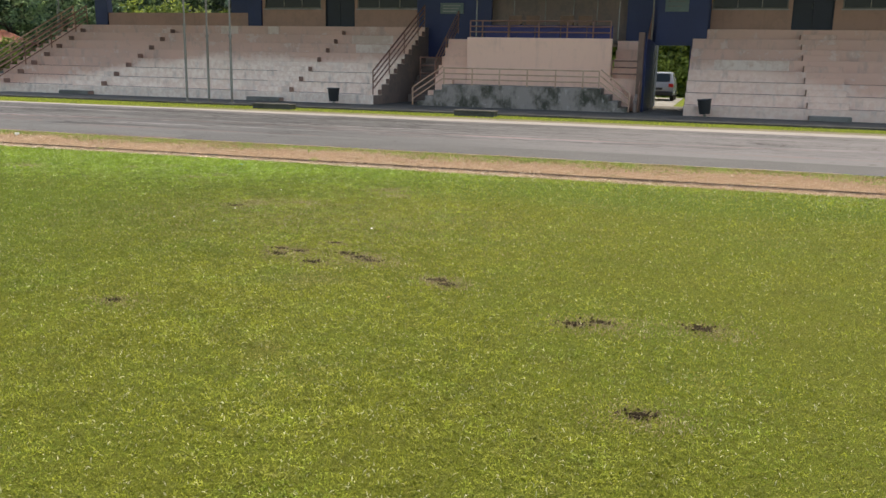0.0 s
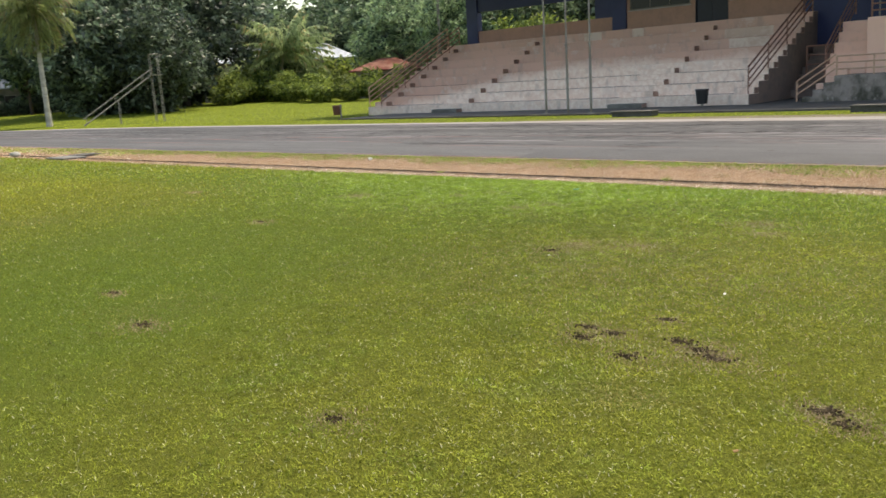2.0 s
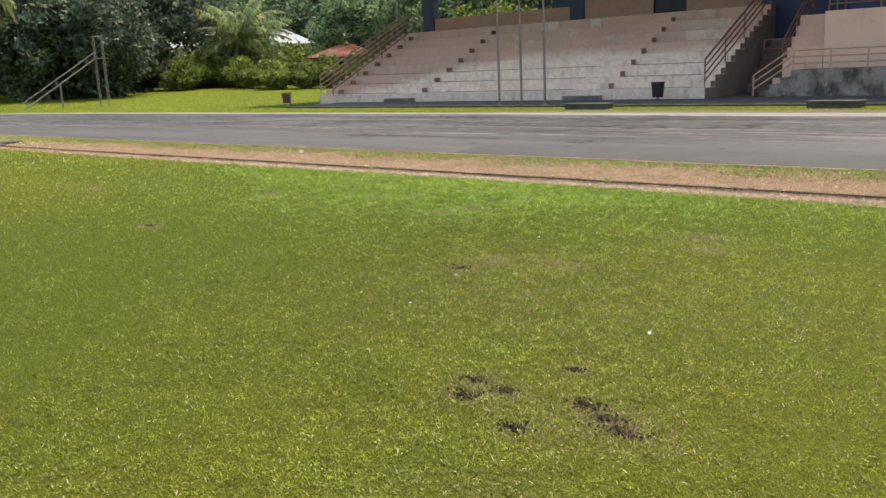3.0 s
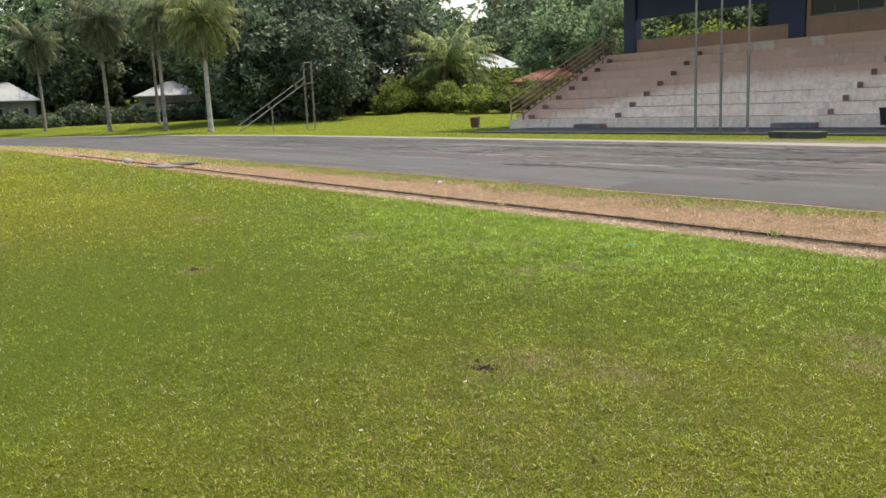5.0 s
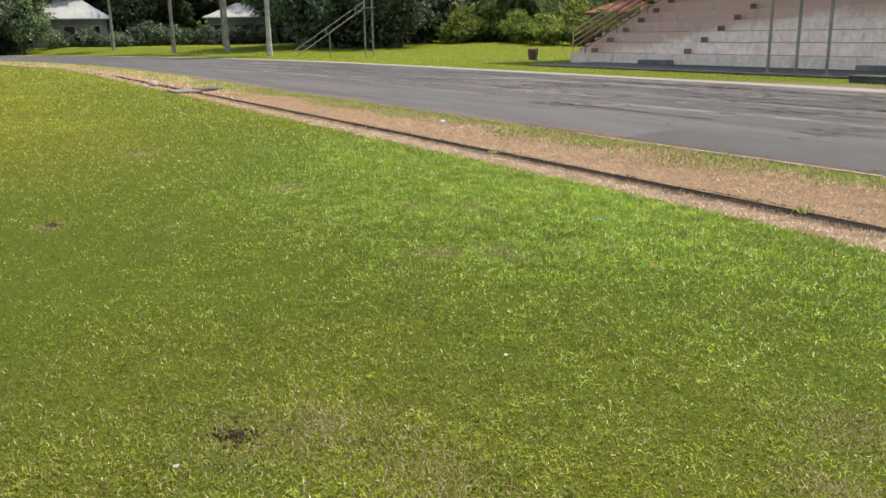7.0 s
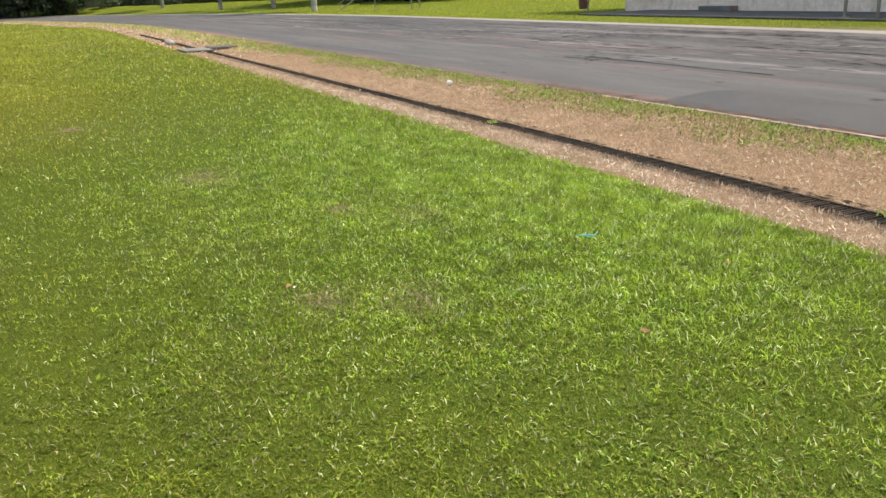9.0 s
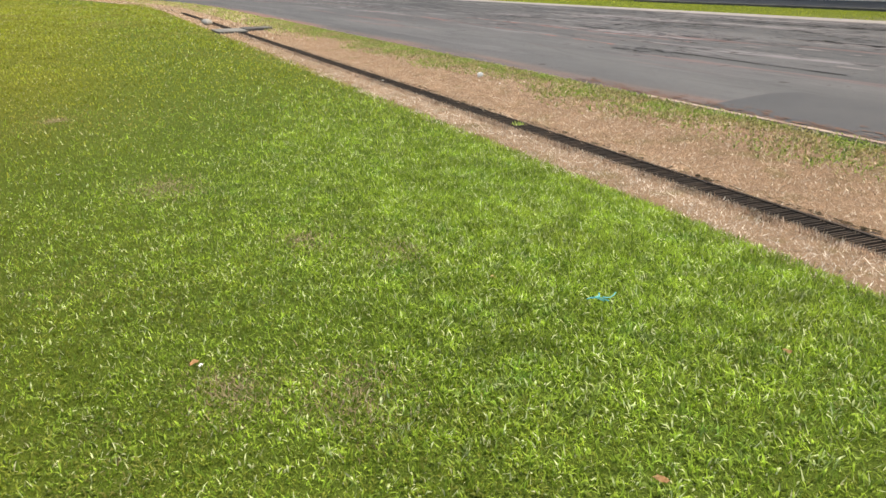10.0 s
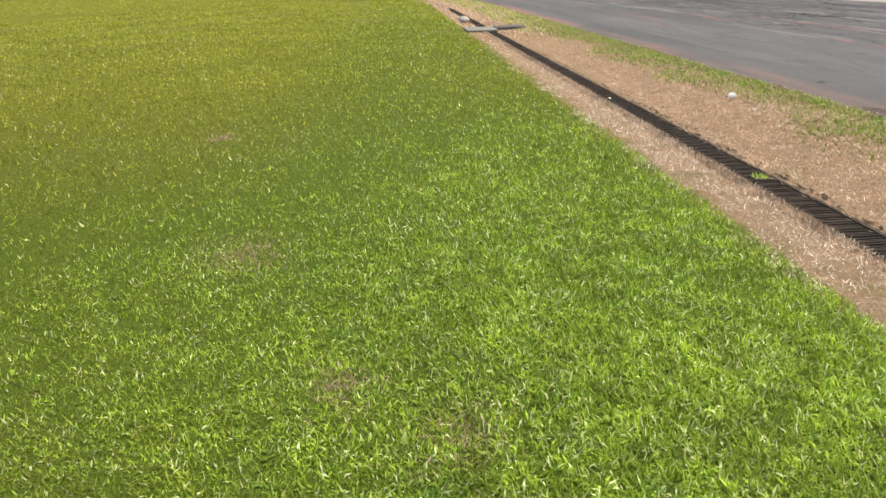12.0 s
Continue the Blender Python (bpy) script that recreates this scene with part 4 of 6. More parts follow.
# ---- things along the front ----


def flagpole(x, y, h, joint):
    th = thing("flagpole", (x, y, 0), "tall thin weathered steel flagpole beside the track", "flagpole", "flagpoles")
    part("lower_tube", tubed((x, y, -0.05), (x, y, joint), 0.047, sides=10), GALV, th)
    part("upper_tube", tubed((x, y, joint), (x, y, h), 0.037, 0.028, sides=10), POLETOP, th, "paler thinner upper tube")
    part("collar", tubed((x, y, joint - 0.03), (x, y, joint + 0.04), 0.066, sides=10), GALV, th)
    part("footing", tubed((x, y, -0.05), (x, y, 0.095), 0.15, 0.12, sides=12), CONCRETE, th)


for x, j in ((-19.42, 3.0), (-18.42, 2.6), (-17.40, 2.6)):
    flagpole(x, 28.85, 8.5, j)


def block(name, x0, x1, y0, y1, h, dark=True, label="dark stained concrete step block on the verge"):
    th = thing(name, ((x0 + x1) / 2, y0, 0), label, "concrete block", "step blocks")
    part("body", boxes((x0, x1, y0, y1, -0.02, h - 0.06), bevel=0.02), DARKCONC, th)
    part("cap", boxes((x0 - 0.02, x1 + 0.02, y0 - 0.02, y1 + 0.02, h - 0.058, h), bevel=0.015), DARKCONC, th, "worn cap with chipped edges")


block("concrete_block", -15.55, -14.05, 27.2, 27.7, 0.19)
block("concrete_block", -7.95, -6.55, 27.5, 28.0, 0.20)


def black_bin(x, y, lean):
    th = thing("litter_bin", (x, y, 0.06), "black plastic litter bin on a short post", "litter bin", "black litter bins")
    m = Matrix.Translation((x, y, 0.06)) @ Matrix.Rotation(radians(lean), 4, "Y")
    bm = bmesh.new()
    bmesh.ops.create_cone(bm, cap_ends=True, segments=20, radius1=0.19, radius2=0.24, depth=0.5, matrix=m @ Matrix.Translation((0, 0, 0.36)))
    part("body", bm, BLACKBIN, th)
    bm = bmesh.new()
    bmesh.ops.create_cone(bm, cap_ends=True, segments=20, radius1=0.26, radius2=0.25, depth=0.05, matrix=m @ Matrix.Translation((0, 0, 0.62)))
    part("rim", bm, BLACKBIN, th)
    bm = bmesh.new()
    bmesh.ops.create_cone(bm, cap_ends=True, segments=10, radius1=0.05, radius2=0.05, depth=0.12, matrix=m @ Matrix.Translation((0, 0, 0.055)))
    part("foot", bm, GALV, th)


black_bin(-14.3, 31.5, 0)
black_bin(0.22, 31.85, -5)


def rusty_bin(x, y):
    th = thing("rusty_bin", (x, y, 0), "rusty steel litter bin hung on a post in the grass", "litter bin")
    bm = bmesh.new()
    bmesh.ops.create_cone(bm, cap_ends=True, segments=18, radius1=0.19, radius2=0.24, depth=0.46, matrix=Matrix.Translation((x - 0.25, y, 0.40)))
    part("drum", bm, RUSTBIN, th)
    bm = bmesh.new()
    bmesh.ops.create_cone(bm, cap_ends=False, segments=18, radius1=0.25, radius2=0.25, depth=0.04, matrix=Matrix.Translation((x - 0.25, y, 0.63)))
    part("rim", bm, RUST, th)
    part("post", tubed((x + 0.02, y, -0.05), (x + 0.02, y, 0.70), 0.035), DARKBARK, th)
    part("bracket", boxes((x - 0.05, x + 0.03, y - 0.02, y + 0.02, 0.5, 0.55)), GALV, th)


rusty_bin(-32.95, 30.1)


def judges_ladder():
    """A tall two-legged tower with a sloping stair of angle steel."""
    ax, ay, bx, by, h = -52.29, 31.31, -53.98, 26.58, 4.40
    th = thing("judges_tower", (ax, ay, 0), "tall grey steel judges' stair tower on the grass", "judges tower")
    t = Vector((bx - ax, by - ay, 0)).normalized()
    n = Vector((-t.y, t.x, 0))
    top = Vector((ax, ay, 0))
    for off in (0.0, 0.5):
        for s in (-0.3, 0.3):
            p = top + t * off + n * s
            part("upright", tubed(p + Vector((0, 0, -0.05)), p + Vector((0, 0, h)), 0.024), POLETOP, th)
    for z in (h, 3.05):
        for s in (-0.3, 0.3):
            part("crossbar", tubed(top + n * s + Vector((0, 0, z)), top + n * s + t * 0.5 + Vector((0, 0, z)), 0.022), POLETOP, th)
        for off in (0, 0.5):
            part("crossbar", tubed(top + t * off + n * 0.3 + Vector((0, 0, z)), top + t * off - n * 0.3 + Vector((0, 0, z)), 0.022), POLETOP, th)
    m = Matrix.Translation(top + t * 0.25 + Vector((0, 0, 3.05))) @ Matrix.Rotation(math.atan2(t.y, t.x), 4, "Z")
    part("platform", box(bmesh.new(), -0.4, 0.4, -0.45, 0.45, -0.02, 0.02, m=m), POLETOP, th)
    foot = Vector((bx, by, 0.05))
    for s in (-0.28, 0.28):
        part("stringer", tubed(foot + n * s, top + t * 0.5 + n * s + Vector((0, 0, 3.05)), 0.026), POLETOP, th)
        part("handrail", tubed(foot + n * s + Vector((0, 0, 0.42)), top + t * 0.45 + n * s + Vector((0, 0, 3.47)), 0.02), POLETOP, th)
        for k in range(3):
            p = foot.lerp(top + t * 0.5 + Vector((0, 0, 3.05)), (k + 0.1) / 2.4) + n * s
            part("baluster", tubed(p, p + Vector((0, 0, 0.42)), 0.015), POLETOP, th)
    for k in range(1, 12):
        p = foot.lerp(top + t * 0.5 + Vector((0, 0, 3.05)), k / 12)
        part("rung", tubed(p + n * 0.28, p - n * 0.28, 0.022), POLETOP, th)
    p = foot.lerp(top + t * 0.5 + Vector((0, 0, 3.05)), 0.5)
    for s in (-0.28, 0.28):
        part("brace", tubed((p + n * s) * 1.0, Vector((p.x + n.x * s, p.y + n.y * s, -0.05)), 0.022), POLETOP, th)


judges_ladder()


def car(x1, y0):
    """A white estate car seen from behind, tail at y0, right side at x1."""
    w, l, h = 1.8, 4.5, 1.68
    x0 = x1 - w
    th = thing("car", (x1 - w / 2, y0, 0.0), "white car parked behind the stand, greyed by painted-in shade, tail towards the passage", "car")
    bm = prism(bmesh.new(), [(y0, 0.35), (y0 - 0.06, 0.75), (y0 + 0.02, 1.05), (y0 + 0.35, h - 0.04), (y0 + 0.7, h), (y0 + 2.4, h - 0.02), (y0 + 3.2, 1.08), (y0 + 4.35, 0.92), (y0 + l, 0.6), (y0 + l - 0.05, 0.3)], "x", x0, x1)
    for v in bm.verts:
        if v.co.z > 1.1:
            v.co.x += 0.14 if v.co.x < (x0 + x1) / 2 else -0.14
    bmesh.ops.bevel(bm, geom=list(bm.edges), offset=0.06, segments=2, affect="EDGES", profile=0.6)
    part("body", bm, CARPAINT, th)
    bm = boxes((x0 + 0.25, x1 - 0.25, -0.26, 0.26, -0.01, 0.01), bevel=0.004)
    bmesh.ops.transform(bm, matrix=Matrix.Translation((0, y0 + 0.165, 1.345)) @ Matrix.Rotation(radians(61), 4, "X"), verts=bm.verts)
    part("rear_window", bm, GLASS, th, "dark rear window")
    for a, b in ((x0 + 0.02, x0 + 0.30), (x1 - 0.30, x1 - 0.02)):
        part("tail_light", boxes((a, b, y0 - 0.075, y0 + 0.1, 0.82, 1.02), bevel=0.02), TAILRED, th, "red tail light")
    part("bumper", boxes((x0 + 0.03, x1 - 0.03, y0 - 0.12, y0 + 0.1, 0.36, 0.58), bevel=0.04), BLACKBIN, th, "dark lower bumper")
    part("plate", boxes(((x0 + x1) / 2 - 0.26, (x0 + x1) / 2 + 0.26, y0 - 0.09, y0 - 0.07, 0.66, 0.78)), BLACKBIN, th, "plain black plate")
    for yy in (y0 + 0.85, y0 + 3.5):
        for xx in (x0 + 0.1, x1 - 0.1):
            wh = part("wheel", tubed((xx - 0.11, yy, 0.33), (xx + 0.11, yy, 0.33), 0.33, sides=20), TYRE, th)
            part("rim", tubed((xx - 0.118, yy, 0.33), (xx + 0.118, yy, 0.33), 0.2, sides=14), POLETOP, wh)


car(-1.70, 50.5)
single("yard", boxes((-22.0, -1.35, 41.5, 58.0, -0.1, 0.03)), CONCRETE, "grey concrete yard behind the stand", "pavement", kind="structure")
single("drain_pipe", tubed((-2.08, 38.5, 0.06), (-2.08, 38.5, 2.78), 0.04), PALECONC, "pale vertical pipe at the passage mouth", "pipe", at=(-2.08, 38.5, 0.06))


# ---- trees, palms, houses behind ----
rng = np.random.default_rng(7)


def leaf_cloud(points, normals, size, aspect=0.45, droop=0.35, simple=False):
    """Diamond leaves at the given points, or plain pointed ones."""
    n = len(points)
    d = rng.normal(size=(n, 3)) * 0.8 + normals * 0.6
    d[:, 2] -= droop
    d /= np.linalg.norm(d, axis=1, keepdims=True) + 1e-9
    side = np.cross(d, rng.normal(size=(n, 3)))
    side /= np.linalg.norm(side, axis=1, keepdims=True) + 1e-9
    ln = (size * rng.uniform(0.6, 1.35, n))[:, None]
    wd = ln * aspect * 0.5
    if simple:
        vs = np.stack([points + side * wd, points + d * ln, points - side * wd], 1).reshape(-1, 3)
        return vs, np.arange(3 * n).reshape(-1, 3)
    a = points
    b = points + d * ln * 0.5 + side * wd
    c = points + d * ln
    e = points + d * ln * 0.5 - side * wd
    vs = np.stack([a, b, c, e], 1).reshape(-1, 3)
    fs = np.arange(4 * n).reshape(-1, 4)
    return vs, fs


def crown_points(r, h, z0, clumps, per, clump_r, flat=1.0):
    """Points in lumps spread through an uneven ellipsoid."""
    u = rng.normal(size=(clumps, 3))
    u /= np.linalg.norm(u, axis=1, keepdims=True)
    rad = rng.uniform(0.45, 1.0, clumps) ** 0.6
    lump = 1 + 0.32 * np.sin(u[:, 0] * 5 + 1.3) * np.cos(u[:, 1] * 4) + rng.normal(0, 0.08, clumps)
    c = u * (rad * lump)[:, None] * np.array([r, r, h / 2]) + np.array([0, 0, z0 + h / 2])
    v = rng.normal(size=(clumps, per, 3))
    v /= np.linalg.norm(v, axis=2, keepdims=True)
    cr = clump_r * rng.uniform(0.55, 1.4, clumps)
    v = v * (cr[:, None, None] * rng.uniform(0.5, 1.0, (clumps, per, 1))) * np.array([1, 1, 0.75])
    pts = (c[:, None, :] + v).reshape(-1, 3)
    nrm = v.reshape(-1, 3) / (np.linalg.norm(v.reshape(-1, 3), axis=1, keepdims=True) + 1e-9)
    ok = pts[:, 2] > 0.05
    return pts[ok], nrm[ok]


def trunk_mesh(h, r, limbs, spread, bark, lean=0.0):
    bm = bmesh.new()
    p = Vector((0, 0, -0.2))
    steps = 5
    for i in range(steps):
        q = Vector((lean * (i + 1) / steps + rng.normal(0, 0.06), rng.normal(0, 0.06), h * (i + 1) / steps))
        tube(bm, p, q, r * (1 - 0.5 * i / steps), r * (1 - 0.5 * (i + 1) / steps), 9)
        p = q
    for k in range(limbs):
        a = 2 * math.pi * k / limbs + rng.uniform(-0.4, 0.4)
        s = Vector((lean * 0.8, 0, h * rng.uniform(0.55, 0.95)))
        e = s + Vector((math.cos(a) * spread, math.sin(a) * spread, spread * rng.uniform(0.5, 1.0)))
        m = s.lerp(e, 0.5) + Vector((0, 0, 0.2))
        tube(bm, s, m, r * 0.4, r * 0.28, 6)
        tube(bm, m, e, r * 0.28, r * 0.1, 6)
    return bm


def make_tree(name, label, r, h, z0, clumps, per, leaf, mat, trunk_h, trunk_r, clump_r, simple=True):
    """A tree at the world's origin; it is copied from there."""
    th = thing(name, (0, 0, 0), label, "tree", "broadleaf trees")
    part("trunk", trunk_mesh(trunk_h, trunk_r, 6, r * 0.6, BARK), BARK, th)
    pts, nrm = crown_points(r, h, z0, clumps, per, clump_r)
    vs, fs = leaf_cloud(pts, nrm, leaf, 0.6 if simple else 0.45, simple=simple)
    ob = new("crown", raw_mesh("crown", vs, fs, mat))
    ob.parent = th
    ORIGIN[ob.name] = Vector((0, 0, 0))
    return th


def settle(x, y):
    return hill(x, y) - 0.05


def spread_out(base, spots):
    """Copies of a finished tree; the first spot takes the tree itself. Spots: x, y, scale."""
    for i, (x, y, s) in enumerate(spots):
        m = Matrix.Translation((x, y, settle(x, y))) @ Matrix.Rotation(rng.uniform(0, 6.28), 4, "Z")
        ob = base if i == 0 else copy_thing(base, m)
        ob.matrix_basis = m @ Matrix.Diagonal((s * rng.uniform(0.8, 1.3), s * rng.uniform(0.85, 1.25), s * rng.uniform(0.85, 1.15), 1))


dark_tree = make_tree("shade_tree", "dense dark green broadleaf tree with leaves to the ground", 5.2, 12.5, 0.3, 190, 80, 0.47, LEAF_DARK, 5.5, 0.38, 1.15)
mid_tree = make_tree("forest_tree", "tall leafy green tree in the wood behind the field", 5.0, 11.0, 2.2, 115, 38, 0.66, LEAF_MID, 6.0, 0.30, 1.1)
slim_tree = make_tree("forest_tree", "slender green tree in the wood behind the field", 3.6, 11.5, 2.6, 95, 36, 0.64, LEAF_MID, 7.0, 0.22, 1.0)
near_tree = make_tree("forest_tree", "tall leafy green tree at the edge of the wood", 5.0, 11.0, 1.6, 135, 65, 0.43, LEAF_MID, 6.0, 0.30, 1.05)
light_tree = make_tree("leafy_tree", "sunlit yellow-green leafy tree near the stand", 3.4, 8.0, 0.8, 105, 44, 0.5, LEAF_LIGHT, 4.0, 0.2, 0.85, False)
shrub = make_tree("shrub", "waist-high to head-high green shrub at the field edge", 2.2, 3.6, 0.0, 60, 30, 0.42, LEAF_LIGHT, 1.2, 0.08, 0.6)
# the same shrub in dark leaves, which hold the shade of the trees above
shaded_shrub = make_tree("shrub", "low green shrub in front of the houses, tree shade put into its colour", 2.2, 3.6, 0.0, 60, 30, 0.42, LEAF_DARK, 1.2, 0.08, 0.6)
light_shrub = make_tree("shrub", "sunlit green shrub at the field edge", 2.0, 3.2, 0.0, 55, 40, 0.34, LEAF_BRIGHT, 1.0, 0.08, 0.55)

spread_out(dark_tree, [(-72.8, 35.6, 0.92), (-71.3, 38.9, 1.0), (-67.4, 39.3, 0.78), (-75.9, 47.3, 0.95), (-76.8, 39.4, 0.9), (-75.8, 43.4, 1.0), (-81.8, 46.4, 1.0), (-102, 68, 1.3), (-104, 65.5, 1.3), (-106, 71, 1.35), (-96.9, 12.2, 0.85), (-91.9, 9.2, 0.9), (-89.9, 4.2, 1.0), (-120, 24, 1.0), (-117, 12, 1.0), (-37, 61, 0.9), (-31, 61.5, 0.85), (-25, 61, 0.9), (-19.5, 62, 0.85)])
spots_mid, spots_slim = [], []
for ring, (dist, n, sc) in enumerate([(113, 20, 1.0), (127, 16, 1.1), (144, 14, 1.2)]):
    for k in range(n):
        a = radians(114 + 82 * (k + rng.uniform(0.1, 0.9)) / n)
        d = dist + rng.uniform(-6, 6)
        low = 0.78 if radians(139.5) < a < radians(146) else 0.86 if radians(156) < a < radians(168) else 1.0
        x, y = -2 + d * math.cos(a), 6 + d * math.sin(a)
        (spots_mid if rng.random() < 0.6 else spots_slim).append((x, y, sc * low * rng.uniform(0.8, 1.15)))
spots_near = []
for k in range(13):
    a = radians(152 + 42 * k / 12)
    spots_near.append((-2 + 110 * math.cos(a) + rng.uniform(-2, 2), 6 + 110 * math.sin(a), rng.uniform(1.05, 1.25) * (0.86 if 156 < 152 + 42 * k / 12 < 168 else 1.0)))
spots_near += [(-104, 28, 1.1), (-106, 32, 1.1), (-101, 42, 1.1), (-107, 13, 1.2), (-93.5, 14, 0.5), (-108, 20, 1.2), (-110, 38, 1.2), (-47.5, 57, 0.72), (-51.5, 60, 0.75), (-44, 60, 0.75), (-40, 56.5, 0.7), (-43.5, 55.5, 0.6), (-62, 64, 0.95), (-55, 66, 0.9), (-66, 70, 1.0), (-48, 70, 1.0), (-57, 75, 1.1), (-42, 66, 0.9), (-36, 72, 0.9), (-88, 82, 1.0), (-80, 86, 1.0), (-73, 84, 1.0)]
spots_slim += [(-90, 38, 0.8), (-94, 44, 0.9), (-100, 48, 0.9), (-104, 38, 0.9), (-105, 27, 0.8), (-103, 55, 0.9), (-112, 34, 0.9), (-92, 52, 0.8)]
for k in range(24):
    a = radians(116 + 72 * (k + rng.uniform(0.1, 0.9)) / 24)
    spots_mid.append((-2 + 150 * math.cos(a), 6 + 150 * math.sin(a), rng.uniform(1.0, 1.1) if radians(139.5) < a < radians(146) else rng.uniform(1.6, 1.95) if k < 13 else rng.uniform(1.15, 1.4)))
for x, y, q in ((-49.5, 59.5, 0.5), (-74.0, 59.5, 0.5), (-76.5, 57.0, 0.36), (-77.0, 60.0, 0.42), (-83.5, 62.5, 0.45)):
    spots_near.append((x, y, q))
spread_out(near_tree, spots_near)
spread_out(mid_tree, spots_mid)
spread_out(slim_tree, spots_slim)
spread_out(light_tree, [(-36.5, 52, 0.68), (-33, 53.5, 0.62), (-29.5, 52.5, 0.62), (-26, 53, 0.62), (-22.5, 54, 0.64), (-1.5, 66, 0.9), (1.5, 68, 1.0), (-4.5, 68, 1.0), (-7, 70, 1.0), (4.5, 66, 0.9)])
sh, lsh, dsh = [], [], []
for k in range(26):
    f = k / 25
    x, y = -96 + 22 * f + rng.uniform(-2, 2), 61 + 8 * f + rng.uniform(-1.5, 2.5)
    (sh if rng.random() < 0.5 else lsh).append((x, y, rng.uniform(0.8, 1.35)))
for k in range(16):
    dsh.append((-90 - 18 * k / 15, 22.6 - 7 * k / 15 + rng.uniform(-0.5, 0.5), rng.uniform(0.3, 0.42)))
for x, y in ((-97, 17.1), (-97.5, 20.6), (-97.0, 23.1), (-100, 43.8)):
    dsh.append((x, y, rng.uniform(0.42, 0.6)))
for x, y, q in ((-55.5, 53.5, 0.66), (-53, 55, 0.68), (-57.5, 52.5, 0.68), (-60, 51.5, 0.75), (-63, 53, 0.7), (-50.5, 56.5, 0.8), (-79, 58.5, 1.25), (-75, 61, 0.85), (-81.5, 60, 1.2), (-73, 63, 0.75), (-69.5, 61.5, 0.75)):
    sh.append((x, y, q))
for x, y, q in ((-70.0, 48.5, 0.7), (-72.0, 50.5, 0.8), (-70.5, 54.0, 0.8), (-67.5, 53.5, 0.7), (-72.5, 53.0, 0.75), (-65.0, 52.0, 0.7), (-75.5, 53.5, 0.8)):
    sh.append((x, y, q))
for k in range(10):
    lsh.append((-8 + 1.7 * k, 63 + rng.uniform(-1, 1), 0.8))
for k in range(12):
    dsh.append((-94.5 + rng.uniform(-1, 1), 25.5 + 1.6 * k, rng.uniform(0.42, 0.62)))
spread_out(shrub, sh)
spread_out(shaded_shrub, dsh)
spread_out(light_shrub, lsh)


# palms
def frond_mesh(length, droop, lift, n, leaflet, broad=0.05):
    """Verts and quads of one feather frond along +x."""
    vs, fs = [], []
    t = np.linspace(0, 1, n)
    ang = lift - droop * t ** 1.3
    xs = np.concatenate([[0], np.cumsum(np.cos(ang[:-1])) * length / n])
    zs = np.concatenate([[0], np.cumsum(np.sin(ang[:-1])) * length / n])
    for i in range(n - 1):
        w = 0.03 * (1 - t[i]) + 0.008
        k = len(vs)
        vs += [(xs[i], -w, zs[i]), (xs[i], w, zs[i]), (xs[i + 1], w * 0.9, zs[i + 1]), (xs[i + 1], -w * 0.9, zs[i + 1])]
        fs.append((k, k + 1, k + 2, k + 3))
        ll = leaflet * (0.35 + math.sin(math.pi * min(1, t[i] * 0.95 + 0.08))) * 0.8
        for s in (-1, 1):
            ll *= rng.uniform(0.7, 1.15)
            tip = (xs[i] + ll * rng.uniform(0.4, 0.7), s * ll * rng.uniform(0.5, 0.75), zs[i] - ll * (0.3 + 0.6 * rng.random()))
            mid = (xs[i] + ll * 0.3, s * ll * 0.4, zs[i] - ll * 0.08)
            k = len(vs)
            vs += [(xs[i], 0, zs[i]), (mid[0] + broad, mid[1], mid[2]), tip, (mid[0] - broad, mid[1], mid[2])]
            fs.append((k, k + 1, k + 2, k + 3))
    return np.array(vs), np.array(fs)


def make_palm(name, label, trunk_h, trunk_r, fronds, length, mat, bark, lean=0.0, leaflet=0.75, up=1.15, fall=2.0, droop=(0.9, 1.6), broad=0.05):
    th = thing(name, (0, 0, 0), label, "palm tree", "palms")
    bm = bmesh.new()
    p = Vector((0, 0, -0.15))
    for i in range(8):
        f = (i + 1) / 8
        q = Vector((lean * f * f, 0, trunk_h * f))
        tube(bm, p, q, trunk_r * (1.25 - 0.45 * i / 8 if i else 1.5), trunk_r * (1.25 - 0.45 * f), 10)
        p = q
    part("trunk", bm, bark, th)
    vs, fs, k = [], [], 0
    for i in range(fronds):
        lift = up - fall * (i + 0.5) / fronds
        v, f = frond_mesh(length * rng.uniform(0.8, 1.1), rng.uniform(*droop), lift, 34, leaflet, broad)
        a = i * 2.399 + rng.uniform(-0.2, 0.2)
        r = np.array([[math.cos(a), -math.sin(a), 0], [math.sin(a), math.cos(a), 0], [0, 0, 1]])
        v = v @ r.T + np.array([lean, 0, trunk_h])
        vs.append(v)
        fs.append(f + k)
        k += len(v)
    ob = new("fronds", raw_mesh("fronds", np.concatenate(vs), np.concatenate(fs), mat))
    ob.parent = th
    ORIGIN[ob.name] = Vector((0, 0, 0))
    return th


pale_palm = make_palm("palm", "palm with a pale grey trunk and drooping fronds beside the track", 7.9, 0.16, 46, 3.5, FROND, PALMBARK, leaflet=1.0, up=1.5, fall=2.9, droop=(0.6, 1.5), broad=0.06)
pale_palm.matrix_basis = Matrix.Translation((-60.56, 27.17, 0.08)) @ Matrix.Rotation(0.6, 4, "Z")
thin_palm = make_palm("palm", "tall thin palm beside the track, shade put into its drooping fronds", 8.9, 0.13, 34, 3.3, FROND_SHADED, DARKBARK, lean=0.06, leaflet=1.0, up=1.5, fall=3.0, droop=(0.6, 1.5), broad=0.06)
